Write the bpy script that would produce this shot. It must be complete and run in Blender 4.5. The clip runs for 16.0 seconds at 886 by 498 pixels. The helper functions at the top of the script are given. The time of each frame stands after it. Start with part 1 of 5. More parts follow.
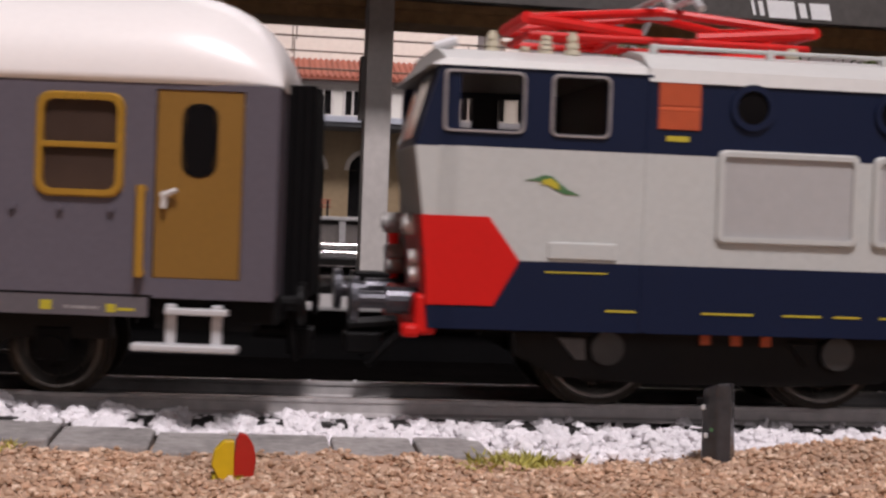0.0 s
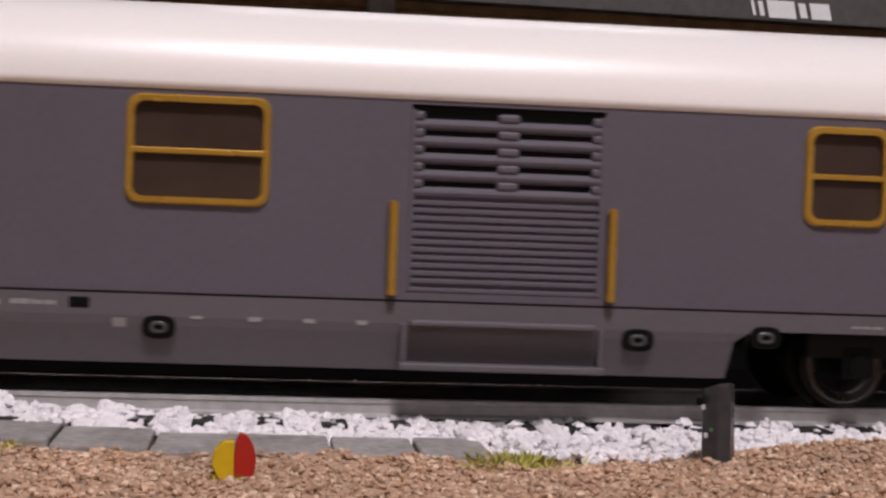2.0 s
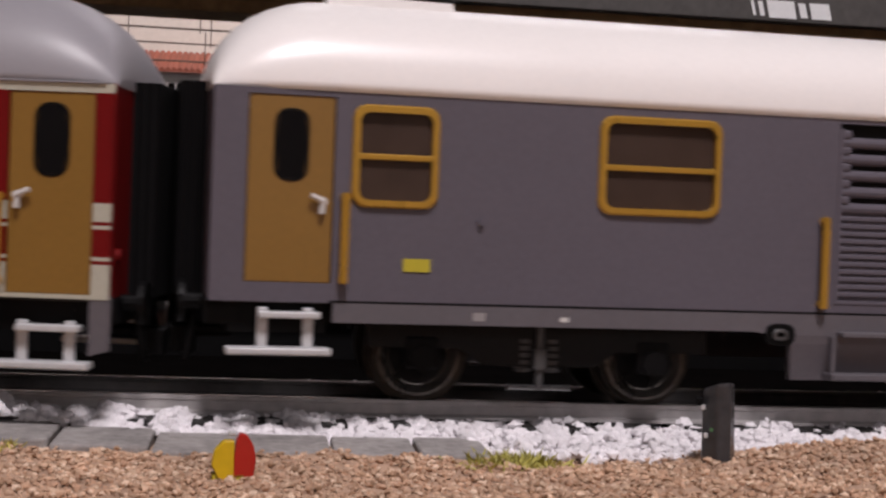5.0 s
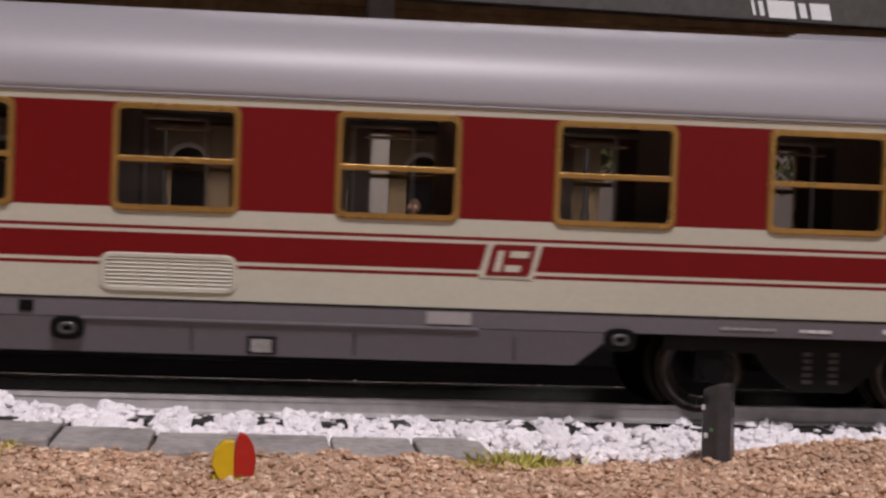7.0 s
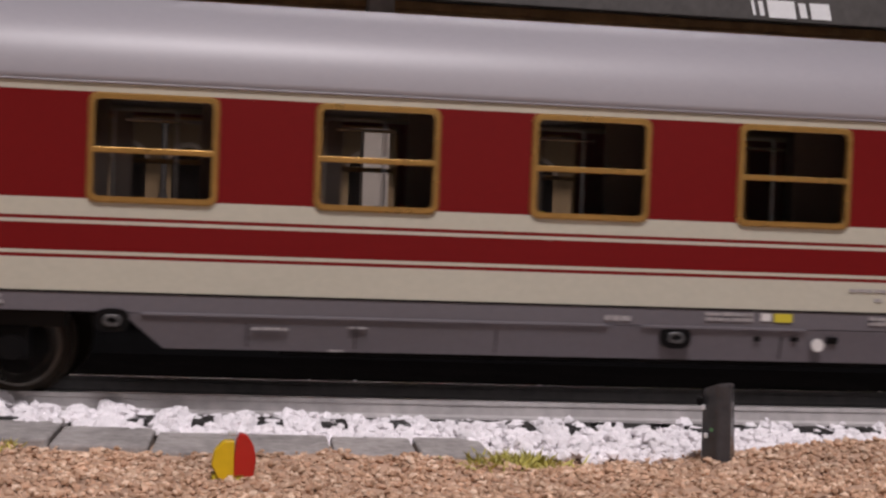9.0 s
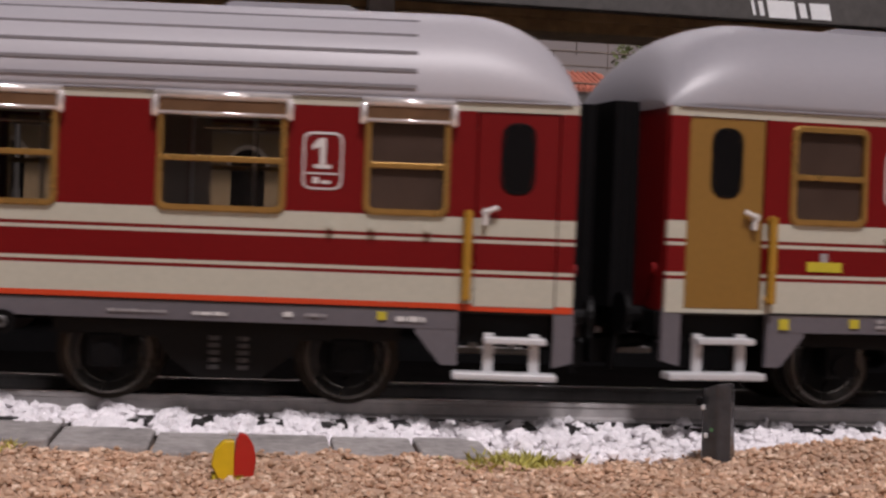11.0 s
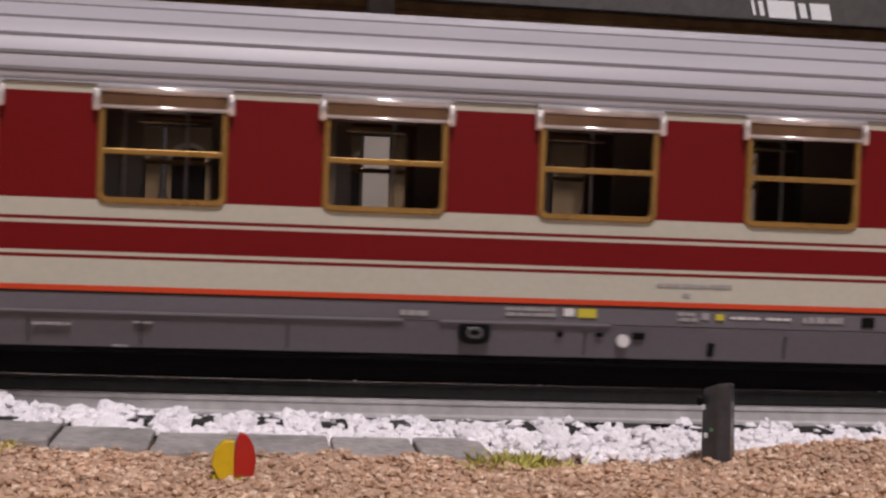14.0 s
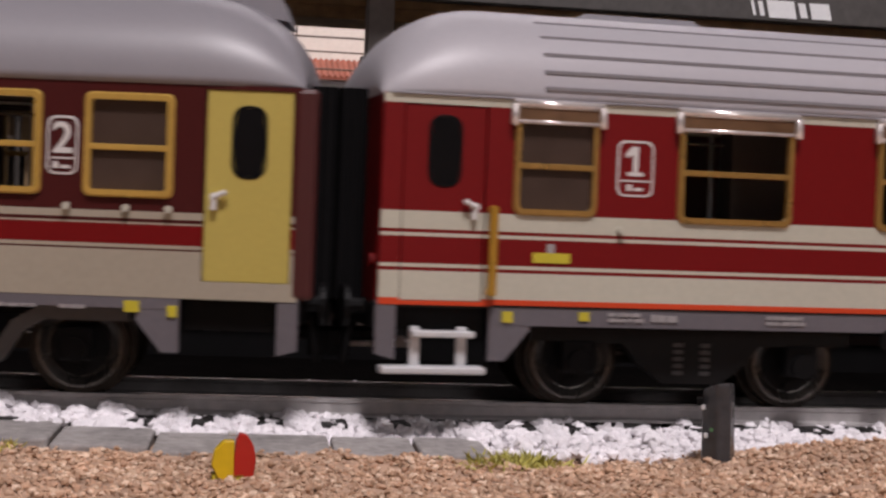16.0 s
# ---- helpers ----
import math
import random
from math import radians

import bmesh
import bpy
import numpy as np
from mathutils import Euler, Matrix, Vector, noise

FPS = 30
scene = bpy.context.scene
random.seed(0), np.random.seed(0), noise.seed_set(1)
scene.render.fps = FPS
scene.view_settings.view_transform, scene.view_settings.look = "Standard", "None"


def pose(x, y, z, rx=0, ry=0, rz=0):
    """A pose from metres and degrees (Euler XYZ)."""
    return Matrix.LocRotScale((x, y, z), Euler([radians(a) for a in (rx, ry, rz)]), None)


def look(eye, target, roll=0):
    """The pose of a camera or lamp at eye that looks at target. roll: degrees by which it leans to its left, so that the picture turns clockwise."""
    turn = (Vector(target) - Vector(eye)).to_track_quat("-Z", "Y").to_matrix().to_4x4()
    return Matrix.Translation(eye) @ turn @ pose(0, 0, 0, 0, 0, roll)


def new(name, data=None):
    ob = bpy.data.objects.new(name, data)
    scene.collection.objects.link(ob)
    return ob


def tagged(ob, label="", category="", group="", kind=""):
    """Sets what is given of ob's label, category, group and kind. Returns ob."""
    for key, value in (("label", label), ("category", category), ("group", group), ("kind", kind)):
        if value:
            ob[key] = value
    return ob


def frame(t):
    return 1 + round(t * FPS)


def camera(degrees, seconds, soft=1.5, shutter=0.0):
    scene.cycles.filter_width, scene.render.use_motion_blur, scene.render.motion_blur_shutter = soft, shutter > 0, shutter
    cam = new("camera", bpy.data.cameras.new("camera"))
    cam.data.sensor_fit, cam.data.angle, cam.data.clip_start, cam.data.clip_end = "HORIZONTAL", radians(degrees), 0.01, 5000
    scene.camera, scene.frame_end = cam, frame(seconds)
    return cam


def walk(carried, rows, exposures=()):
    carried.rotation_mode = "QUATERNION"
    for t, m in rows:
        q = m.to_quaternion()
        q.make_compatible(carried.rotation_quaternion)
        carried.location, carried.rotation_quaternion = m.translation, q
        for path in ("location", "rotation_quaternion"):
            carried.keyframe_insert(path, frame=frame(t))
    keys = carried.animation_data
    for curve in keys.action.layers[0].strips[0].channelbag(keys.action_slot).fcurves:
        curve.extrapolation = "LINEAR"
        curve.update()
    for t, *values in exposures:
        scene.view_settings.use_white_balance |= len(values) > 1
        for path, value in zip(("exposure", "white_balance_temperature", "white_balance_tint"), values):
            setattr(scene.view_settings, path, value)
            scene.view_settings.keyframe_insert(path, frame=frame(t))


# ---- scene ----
# A model railway at 1:87. Lengths below are in millimetres and turned into metres when a mesh is made.
MM = 0.001

# camera: it stands still beside the track
cam = camera(32.6, 16.0, soft=2.5, shutter=0.35)
YAW, PITCH, ROLL = radians(6.7345), radians(-1.1181), 2.116
EYE = (0.0, -0.18139, 0.02082)
WAY = (math.sin(YAW) * math.cos(PITCH), math.cos(YAW) * math.cos(PITCH), math.sin(PITCH))
STAND = look(EYE, [e + w for e, w in zip(EYE, WAY)], ROLL)
walk(cam, [(0.0, STAND), (16.0, STAND)], [(0.0, 0.05), (0.6, -0.03), (1.5, -0.1), (4.2, -0.1), (6.4, -0.05), (9.2, 0.0), (11.3, -0.02), (13.0, -0.02), (15.0, 0.03), (16.0, 0.03)])

# ---- light: ceiling lamps of the room, and an added fill over the station ----
world = bpy.data.worlds.new("room_air")
scene.world = world
world.use_nodes = True
world.node_tree.nodes["Background"].inputs[0].default_value = (1.0, 0.93, 0.97, 1)
world.node_tree.nodes["Background"].inputs[1].default_value = 0.13
scene.view_settings.exposure = 0.0


def lamp(name, place, aim, size, watts, colour=(1.0, 0.915, 0.95)):
    data = bpy.data.lights.new(name, "AREA")
    data.shape, data.size, data.energy, data.color = "SQUARE", size, watts, colour
    ob = new(name, data)
    ob.matrix_world = look(place, aim)
    return ob


lamp("ceiling_lamp", (0.05, -0.6, 1.03), (0.03, 0, 0.02), 0.2, 12.6)
lamp("hall_lamp", (0.6, -2.0, 0.85), (0.03, 0, 0.02), 0.7, 4.6)
# Unseen lamp added low over the station to brighten it.
lamp("station_fill_lamp", (0.1, 0.45, 0.36), (0.1, 0.6, 0.05), 0.25, 1.15)


# ---- materials ----
def nodes_of(name):
    m = bpy.data.materials.new(name)
    m.use_nodes = True
    nt = m.node_tree
    return m, nt, nt.nodes["Principled BSDF"]


def surface(name, colour, rough=0.5, metal=0.0, vary=0.12, grain=900.0, stain=60.0, bump=0.12, depth=0.00012, spread=0.0, gleam=0.5):
    """Paint, plastic, stone or metal with fine grain and larger stains. grain and stain: how many to the metre."""
    m, nt, b = nodes_of(name)
    tc = nt.nodes.new("ShaderNodeTexCoord")
    n1, n2 = nt.nodes.new("ShaderNodeTexNoise"), nt.nodes.new("ShaderNodeTexNoise")
    n1.inputs["Scale"].default_value, n2.inputs["Scale"].default_value = grain, stain
    n1.inputs["Detail"].default_value = n2.inputs["Detail"].default_value = 4
    mix = nt.nodes.new("ShaderNodeMath")
    mix.operation = "ADD"
    for i, n in enumerate((n1, n2)):
        nt.links.new(tc.outputs["Object"], n.inputs["Vector"])
        nt.links.new(n.outputs["Fac"], mix.inputs[i])
    rng = nt.nodes.new("ShaderNodeMapRange")
    rng.inputs["From Min"].default_value, rng.inputs["From Max"].default_value = 0.6, 1.4
    rng.inputs["To Min"].default_value, rng.inputs["To Max"].default_value = 1 - vary, 1 + vary
    nt.links.new(mix.outputs[0], rng.inputs["Value"])
    val = rng.outputs[0]
    if spread:
        info, geo = nt.nodes.new("ShaderNodeObjectInfo"), nt.nodes.new("ShaderNodeNewGeometry")
        add, r2, mul = nt.nodes.new("ShaderNodeMath"), nt.nodes.new("ShaderNodeMapRange"), nt.nodes.new("ShaderNodeMath")
        add.operation, mul.operation = "ADD", "MULTIPLY"
        nt.links.new(info.outputs["Random"], add.inputs[0])
        nt.links.new(geo.outputs["Random Per Island"], add.inputs[1])
        r2.inputs["From Max"].default_value = 2.0
        r2.inputs["To Min"].default_value, r2.inputs["To Max"].default_value = 1 - spread, 1 + spread
        nt.links.new(add.outputs[0], r2.inputs["Value"])
        nt.links.new(r2.outputs[0], mul.inputs[0])
        nt.links.new(val, mul.inputs[1])
        val = mul.outputs[0]
    tint = nt.nodes.new("ShaderNodeVectorMath")
    tint.operation = "SCALE"
    tint.inputs[0].default_value = colour
    nt.links.new(val, tint.inputs["Scale"])
    nt.links.new(tint.outputs[0], b.inputs["Base Color"])
    rr = nt.nodes.new("ShaderNodeMapRange")
    rr.inputs["To Min"].default_value, rr.inputs["To Max"].default_value = rough * 0.85, min(1, rough * 1.15)
    nt.links.new(n2.outputs["Fac"], rr.inputs["Value"])
    nt.links.new(rr.outputs[0], b.inputs["Roughness"])
    b.inputs["Metallic"].default_value = metal
    b.inputs["Specular IOR Level"].default_value = gleam
    bp = nt.nodes.new("ShaderNodeBump")
    bp.inputs["Strength"].default_value, bp.inputs["Distance"].default_value = bump, depth
    nt.links.new(n1.outputs["Fac"], bp.inputs["Height"])
    nt.links.new(bp.outputs[0], b.inputs["Normal"])
    return m


def livery(name, bands, rough=0.42):
    """Painted bands of a coach side: (height in mm above the rail at which a colour begins, colour)."""
    m = surface(name, (1, 1, 1), rough, 0.0, 0.07, 1500, 40, 0.05, gleam=0.18)
    nt = m.node_tree
    tc, sep = nt.nodes.new("ShaderNodeTexCoord"), nt.nodes.new("ShaderNodeSeparateXYZ")
    nt.links.new(tc.outputs["Object"], sep.inputs[0])
    mul = nt.nodes.new("ShaderNodeMath")
    mul.operation = "MULTIPLY"
    mul.inputs[1].default_value = 1 / (50 * MM)
    nt.links.new(sep.outputs["Z"], mul.inputs[0])
    ramp = nt.nodes.new("ShaderNodeValToRGB")
    ramp.color_ramp.interpolation = "CONSTANT"
    el = ramp.color_ramp.elements
    while len(el) > 1:
        el.remove(el[-1])
    el[0].position, el[0].color = 0.0, (*bands[0][1], 1)
    for z, c in bands[1:]:
        e = el.new(z / 50)
        e.color = (*c, 1)
    nt.links.new(mul.outputs[0], ramp.inputs[0])
    tint = next(n for n in nt.nodes if n.bl_idname == "ShaderNodeVectorMath")
    nt.links.new(ramp.outputs[0], tint.inputs[0])
    return m


def glass(name, tint=(0.9, 0.92, 0.92), gloss=0.03):
    m, nt, b = nodes_of(name)
    nt.nodes.remove(b)
    t, g, mx, fr = (nt.nodes.new("ShaderNode" + k) for k in ("BsdfTransparent", "BsdfGlossy", "MixShader", "Fresnel"))
    t.inputs[0].default_value = (*tint, 1)
    g.inputs["Roughness"].default_value = gloss
    fr.inputs[0].default_value = 1.5
    for a, c in ((fr.outputs[0], mx.inputs[0]), (t.outputs[0], mx.inputs[1]), (g.outputs[0], mx.inputs[2]), (mx.outputs[0], nt.nodes["Material Output"].inputs[0])):
        nt.links.new(a, c)
    return m


RED, CREAM, GREY, MAROON = (0.15, 0.0048, 0.0055), (0.47, 0.45, 0.37), (0.115, 0.104, 0.116), (0.055, 0.0085, 0.008)
M_VAN = surface("van_grey_paint", (0.108, 0.096, 0.118), 0.5, 0, 0.11, 1500, 26, 0.06, gleam=0.35)
M_SOLE = surface("sole_grey_paint", GREY, 0.5, 0, 0.1, 1500, 50, 0.05)
STRIPES = [(0, CREAM), (15.2, RED), (15.5, CREAM), (15.95, RED), (18.8, CREAM), (19.2, RED), (19.55, CREAM), (21.55, RED)]
M_FIRST = livery("first_class_paint", STRIPES + [(33.05, CREAM)])
M_FIRST_LINE = livery("first_class_lined_paint", [(0, (0.55, 0.06, 0.02)), (12.2, CREAM)] + STRIPES[1:] + [(33.05, CREAM)])
M_DOOR_RED = livery("red_door_paint", STRIPES)
TAN = (0.34, 0.3, 0.235)
M_SECOND = livery("second_class_paint", [(0, TAN), (16.3, MAROON), (16.55, TAN), (16.9, RED), (19.0, TAN), (19.3, MAROON), (19.55, TAN), (20.5, MAROON)])
M_MAROON = surface("maroon_paint", MAROON, 0.45, 0, 0.06, 1500, 40, 0.05)
M_RED = surface("red_paint", RED, 0.4, 0, 0.06, 1500, 40, 0.05, gleam=0.25)
M_CREAM = surface("cream_paint", CREAM, 0.45, 0, 0.06, 1500, 40, 0.05)
M_ROOF_WHITE = surface("white_roof_paint", (0.9, 0.87, 0.85), 0.33, 0, 0.03, 1500, 30, 0.03)
M_ROOF_GREY = surface("grey_roof_paint", (0.3, 0.29, 0.315), 0.42, 0, 0.04, 1500, 30, 0.04)
M_ROOF_PALE = surface("pale_grey_roof_paint", (0.38, 0.365, 0.39), 0.45, 0, 0.04, 1500, 30, 0.04)
M_ROOF_DARK = surface("dark_grey_roof_paint", (0.235, 0.225, 0.245), 0.42, 0, 0.04, 1500, 30, 0.04)
M_RIB = surface("roof_rib_paint", (0.2, 0.19, 0.205), 0.6, 0, 0.05)
M_GOLD = surface("ochre_frame_paint", (0.5, 0.28, 0.04), 0.28, 0.4, 0.1, 2000, 80, 0.05)
M_BRASS = surface("polished_brass_frame", (0.66, 0.42, 0.1), 0.24, 0.45, 0.12, 1200, 120, 0.05)
M_BRONZE = surface("bronze_frame_paint", (0.42, 0.245, 0.07), 0.28, 0.62, 0.15, 1200, 120, 0.05)
M_WOOD = surface("ochre_door_paint", (0.23, 0.12, 0.022), 0.4, 0, 0.08, 1500, 60, 0.05)
M_YELLOW_DOOR = surface("yellow_door_paint", (0.44, 0.35, 0.085), 0.4, 0, 0.06, 1500, 60, 0.05)
M_CHROME = surface("bright_metal", (0.75, 0.73, 0.72), 0.22, 0.9, 0.05)
M_SILVER = surface("silver_paint", (0.58, 0.58, 0.59), 0.4, 0.2, 0.06)
M_BLACK = surface("black_plastic", (0.004, 0.0037, 0.004), 0.5, 0, 0.2, 1200, 90, 0.1, gleam=0.12)
M_RUBBER = surface("rubber_bellows", (0.006, 0.0055, 0.006), 0.85, 0, 0.2, gleam=0.12)
M_BOGIE = surface("bogie_grey_plastic", (0.006, 0.0057, 0.006), 0.4, 0, 0.25, 1000, 120, 0.15, gleam=0.18)
M_WHEEL = surface("wheel_steel", (0.03, 0.027, 0.024), 0.35, 0.9, 0.25, 900, 120, 0.1)
M_RIM = surface("turned_rim_steel", (0.13, 0.12, 0.11), 0.28, 0.9, 0.35, 900, 120, 0.15)
M_DAMPER = surface("dull_damper_steel", (0.09, 0.088, 0.09), 0.4, 0.3, 0.15)
M_HUB = surface("wheel_disc_plastic", (0.005, 0.0047, 0.0047), 0.5, 0, 0.2, gleam=0.12)
M_WHITE = surface("white_print", (0.62, 0.6, 0.58), 0.5, 0, 0.05)
# White that stands for spots of light on the canopy edge.
M_LIGHT_PATCH = surface("light_spot_white", (0.9, 0.9, 0.9), 0.5, 0, 0.05)
M_PRINT = surface("grey_print", (0.3, 0.28, 0.28), 0.5, 0, 0.05)
M_YELLOW = surface("yellow_print", (0.5, 0.42, 0.03), 0.45, 0, 0.08)
M_DARK = surface("interior_brown_plastic", (0.2, 0.165, 0.145), 0.5, 0, 0.15)
M_FLOOR_IN = surface("interior_dark_floor", (0.02, 0.017, 0.016), 0.6, 0, 0.15)
M_GLASS = glass("window_glass", (0.9, 0.88, 0.86))
M_FROST = surface("brown_tinted_pane", (0.055, 0.036, 0.028), 0.18, 0, 0.2, 300, 120, 0.02)
M_AMBER = surface("amber_hood_sheet", (0.16, 0.09, 0.05), 0.2, 0.2, 0.3, 300, 160, 0.05)
M_CLEAR = surface("clear_plastic_hood", (0.85, 0.8, 0.78), 0.17, 0.6, 0.15, 800, 200, 0.05)
M_BLUE = surface("blue_loco_paint", (0.006, 0.0115, 0.036), 0.45, 0, 0.06, 1500, 40, 0.04, gleam=0.2)
M_LGREY = surface("pearl_grey_loco_paint", (0.5, 0.515, 0.5), 0.4, 0, 0.04, 1500, 40, 0.04)
M_SIGNAL_RED = surface("bright_red_paint", (0.6, 0.011, 0.009), 0.36, 0, 0.05, 1500, 40, 0.04, gleam=0.25)
M_GRILLE = surface("orange_grille_paint", (0.55, 0.1, 0.03), 0.5, 0, 0.1)
M_CERAMIC = surface("cream_insulator", (0.6, 0.55, 0.42), 0.3, 0, 0.05)
M_RAIL = surface("painted_rail_steel", (0.4, 0.38, 0.375), 0.55, 0.0, 0.25, 700, 90, 0.2)
M_SLEEPER = surface("dark_sleeper_plastic", (0.011, 0.0095, 0.0085), 0.65, 0, 0.3, 500, 90, 0.3, spread=0.2)
M_BALLAST = surface("white_ballast_stone", (0.8, 0.77, 0.79), 0.8, 0, 0.15, 1500, 200, 0.4, spread=0.2)
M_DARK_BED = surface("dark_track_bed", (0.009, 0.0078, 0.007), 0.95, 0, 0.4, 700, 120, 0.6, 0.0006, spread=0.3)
# Yard gravel painted near-black to stand for the shade beyond the train.
M_YARD = surface("shade_black_yard_gravel", (0.003, 0.0026, 0.0025), 1.0, 0, 0.4, 700, 120, 0.6, 0.0006)
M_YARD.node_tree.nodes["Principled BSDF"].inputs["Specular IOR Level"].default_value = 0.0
M_EARTH = surface("brown_earth_scatter", (0.45, 0.3, 0.21), 0.9, 0, 0.3, 900, 90, 0.6, 0.0005)
M_GRAVEL = surface("brown_gravel_grain", (0.52, 0.345, 0.235), 0.85, 0, 0.38, 1500, 70, 0.3, spread=0.25)


def mixed_grains(m, colours):
    """Gives each grain one of several natural colours."""
    nt = m.node_tree
    geo, ramp = nt.nodes.new("ShaderNodeNewGeometry"), nt.nodes.new("ShaderNodeValToRGB")
    ramp.color_ramp.interpolation = "CONSTANT"
    el = ramp.color_ramp.elements
    el[0].color, el[1].position, el[1].color = (*colours[0], 1), 1 / len(colours), (*colours[1], 1)
    for k, c in enumerate(colours[2:]):
        el.new((k + 2) / len(colours)).color = (*c, 1)
    nt.links.new(geo.outputs["Random Per Island"], ramp.inputs[0])
    tint = next(n for n in nt.nodes if n.bl_idname == "ShaderNodeVectorMath")
    nt.links.new(ramp.outputs[0], tint.inputs[0])


mixed_grains(M_GRAVEL, [(0.52, 0.345, 0.235), (0.4, 0.245, 0.15), (0.57, 0.4, 0.28), (0.5, 0.315, 0.21), (0.68, 0.51, 0.38), (0.46, 0.29, 0.19), (0.55, 0.37, 0.255)])
M_KERB = surface("grey_kerb_stone", (0.3, 0.28, 0.27), 0.85, 0, 0.42, 900, 150, 0.7, 0.0005, spread=0.2)
M_STRAW = surface("straw_scatter", (0.42, 0.34, 0.2), 0.9, 0, 0.2, 900, 90, 0.2, spread=0.4)
M_GRASS = surface("dry_green_grass", (0.55, 0.5, 0.12), 0.7, 0, 0.25, 900, 200, 0.1, spread=0.5)
M_BEAM = surface("brown_weathered_timber", (0.5, 0.31, 0.15), 0.7, 0, 0.4, 260, 35, 0.4, 0.0004)
M_CONCRETE = surface("grey_concrete", (0.36, 0.345, 0.34), 0.75, 0, 0.2, 500, 40, 0.3, 0.0003)
M_FASCIA = surface("dark_grey_edge_paint", (0.075, 0.068, 0.064), 0.6, 0, 0.3, 400, 40, 0.2)
M_PILLAR = surface("brown_grey_pillar", (0.155, 0.135, 0.125), 0.7, 0, 0.18, 500, 60, 0.2)
M_WHITEWASH = surface("whitewash", (0.62, 0.58, 0.55), 0.7, 0, 0.12, 500, 60, 0.2)
M_TILE = surface("terracotta_tile", (0.3, 0.09, 0.055), 0.75, 0, 0.2, 600, 60, 0.2, spread=0.3)
M_PLASTER = surface("ochre_plaster", (0.34, 0.25, 0.15), 0.8, 0, 0.15, 400, 25, 0.2)
M_CREAMWALL = surface("cream_plaster", (0.66, 0.6, 0.53), 0.8, 0, 0.08, 400, 25, 0.2)
M_PANE_DARK = surface("dark_window_pane", (0.007, 0.0065, 0.007), 0.12, 0, 0.2, gleam=0.3)
M_BACK = surface("painted_sky_backdrop", (0.55, 0.5, 0.5), 0.9, 0, 0.05, 20, 4, 0.02)
M_LEAF = surface("tree_foliage", (0.07, 0.085, 0.025), 0.8, 0, 0.3, 900, 90, 0.3, spread=0.6)
M_BARK = surface("tree_bark", (0.08, 0.055, 0.035), 0.85, 0, 0.3, 900, 90, 0.3)
M_WIRE = surface("copper_wire", (0.12, 0.09, 0.07), 0.5, 0.5, 0.1)
M_LENS = surface("clear_lamp_lens", (0.75, 0.73, 0.72), 0.12, 0.3, 0.05)
M_ROOM = surface("room_wall_paint", (0.5, 0.47, 0.44), 0.9, 0, 0.05, 30, 3, 0.05)
M_GREENSPOT = surface("green_print", (0.06, 0.16, 0.06), 0.5)


# ---- mesh helpers, all in millimetres ----
def part(name, bm, material, parent=None, label=""):
    me = bpy.data.meshes.new(name)
    for v in bm.verts:
        v.co *= MM
    bm.normal_update()
    bm.to_mesh(me)
    bm.free()
    for mt in material if isinstance(material, (list, tuple)) else [material]:
        me.materials.append(mt)
    ob = new(name, me)
    ob.parent = parent
    if label:
        ob["label"] = label
    return ob


def share(name, ob, parent, shift=(0, 0, 0)):
    """Another object on the same mesh."""
    c = new(name, ob.data)
    c.parent = parent
    c.location = [s * MM for s in shift]
    if "label" in ob:
        c["label"] = ob["label"]
    return c


def box(bm, x0, x1, y0, y1, z0, z1, bevel=0.0, mi=0):
    r = bmesh.ops.create_cube(bm, size=1)
    for v in r["verts"]:
        v.co = ((x0 + x1) / 2 + v.co.x * (x1 - x0), (y0 + y1) / 2 + v.co.y * (y1 - y0), (z0 + z1) / 2 + v.co.z * (z1 - z0))
    fs = {f for v in r["verts"] for f in v.link_faces}
    for f in fs:
        f.material_index = mi
    if bevel:
        es = {e for v in r["verts"] for e in v.link_edges}
        bmesh.ops.bevel(bm, geom=list(es), offset=bevel, segments=2, profile=0.5, affect="EDGES")
    return bm


def slab(x0, x1, y0, y1, z0, z1, bevel=0.0):
    return box(bmesh.new(), x0, x1, y0, y1, z0, z1, bevel)


def rod(bm, a, b, r, n=8, r2=None):
    a, b = Vector(a), Vector(b)
    m = Matrix.Translation((a + b) / 2) @ (b - a).to_track_quat("Z", "Y").to_matrix().to_4x4()
    bmesh.ops.create_cone(bm, cap_ends=True, segments=n, radius1=r, radius2=r if r2 is None else r2, depth=(b - a).length, matrix=m)
    return bm


def prism(bm, pts, axis, lo, hi):
    """A polygon of (a, b) pairs pushed along an axis: 'y' for (x, z) pairs, 'x' for (y, z), 'z' for (x, y)."""
    def at(p, k):
        return {"y": (p[0], k, p[1]), "x": (k, p[0], p[1]), "z": (p[0], p[1], k)}[axis]
    A, B = [bm.verts.new(at(p, lo)) for p in pts], [bm.verts.new(at(p, hi)) for p in pts]
    n = len(pts)
    bm.faces.new(A)
    bm.faces.new(B[::-1])
    for i in range(n):
        bm.faces.new((A[i], B[i], B[(i + 1) % n], A[(i + 1) % n]))
    bmesh.ops.recalc_face_normals(bm, faces=bm.faces[:])
    return bm


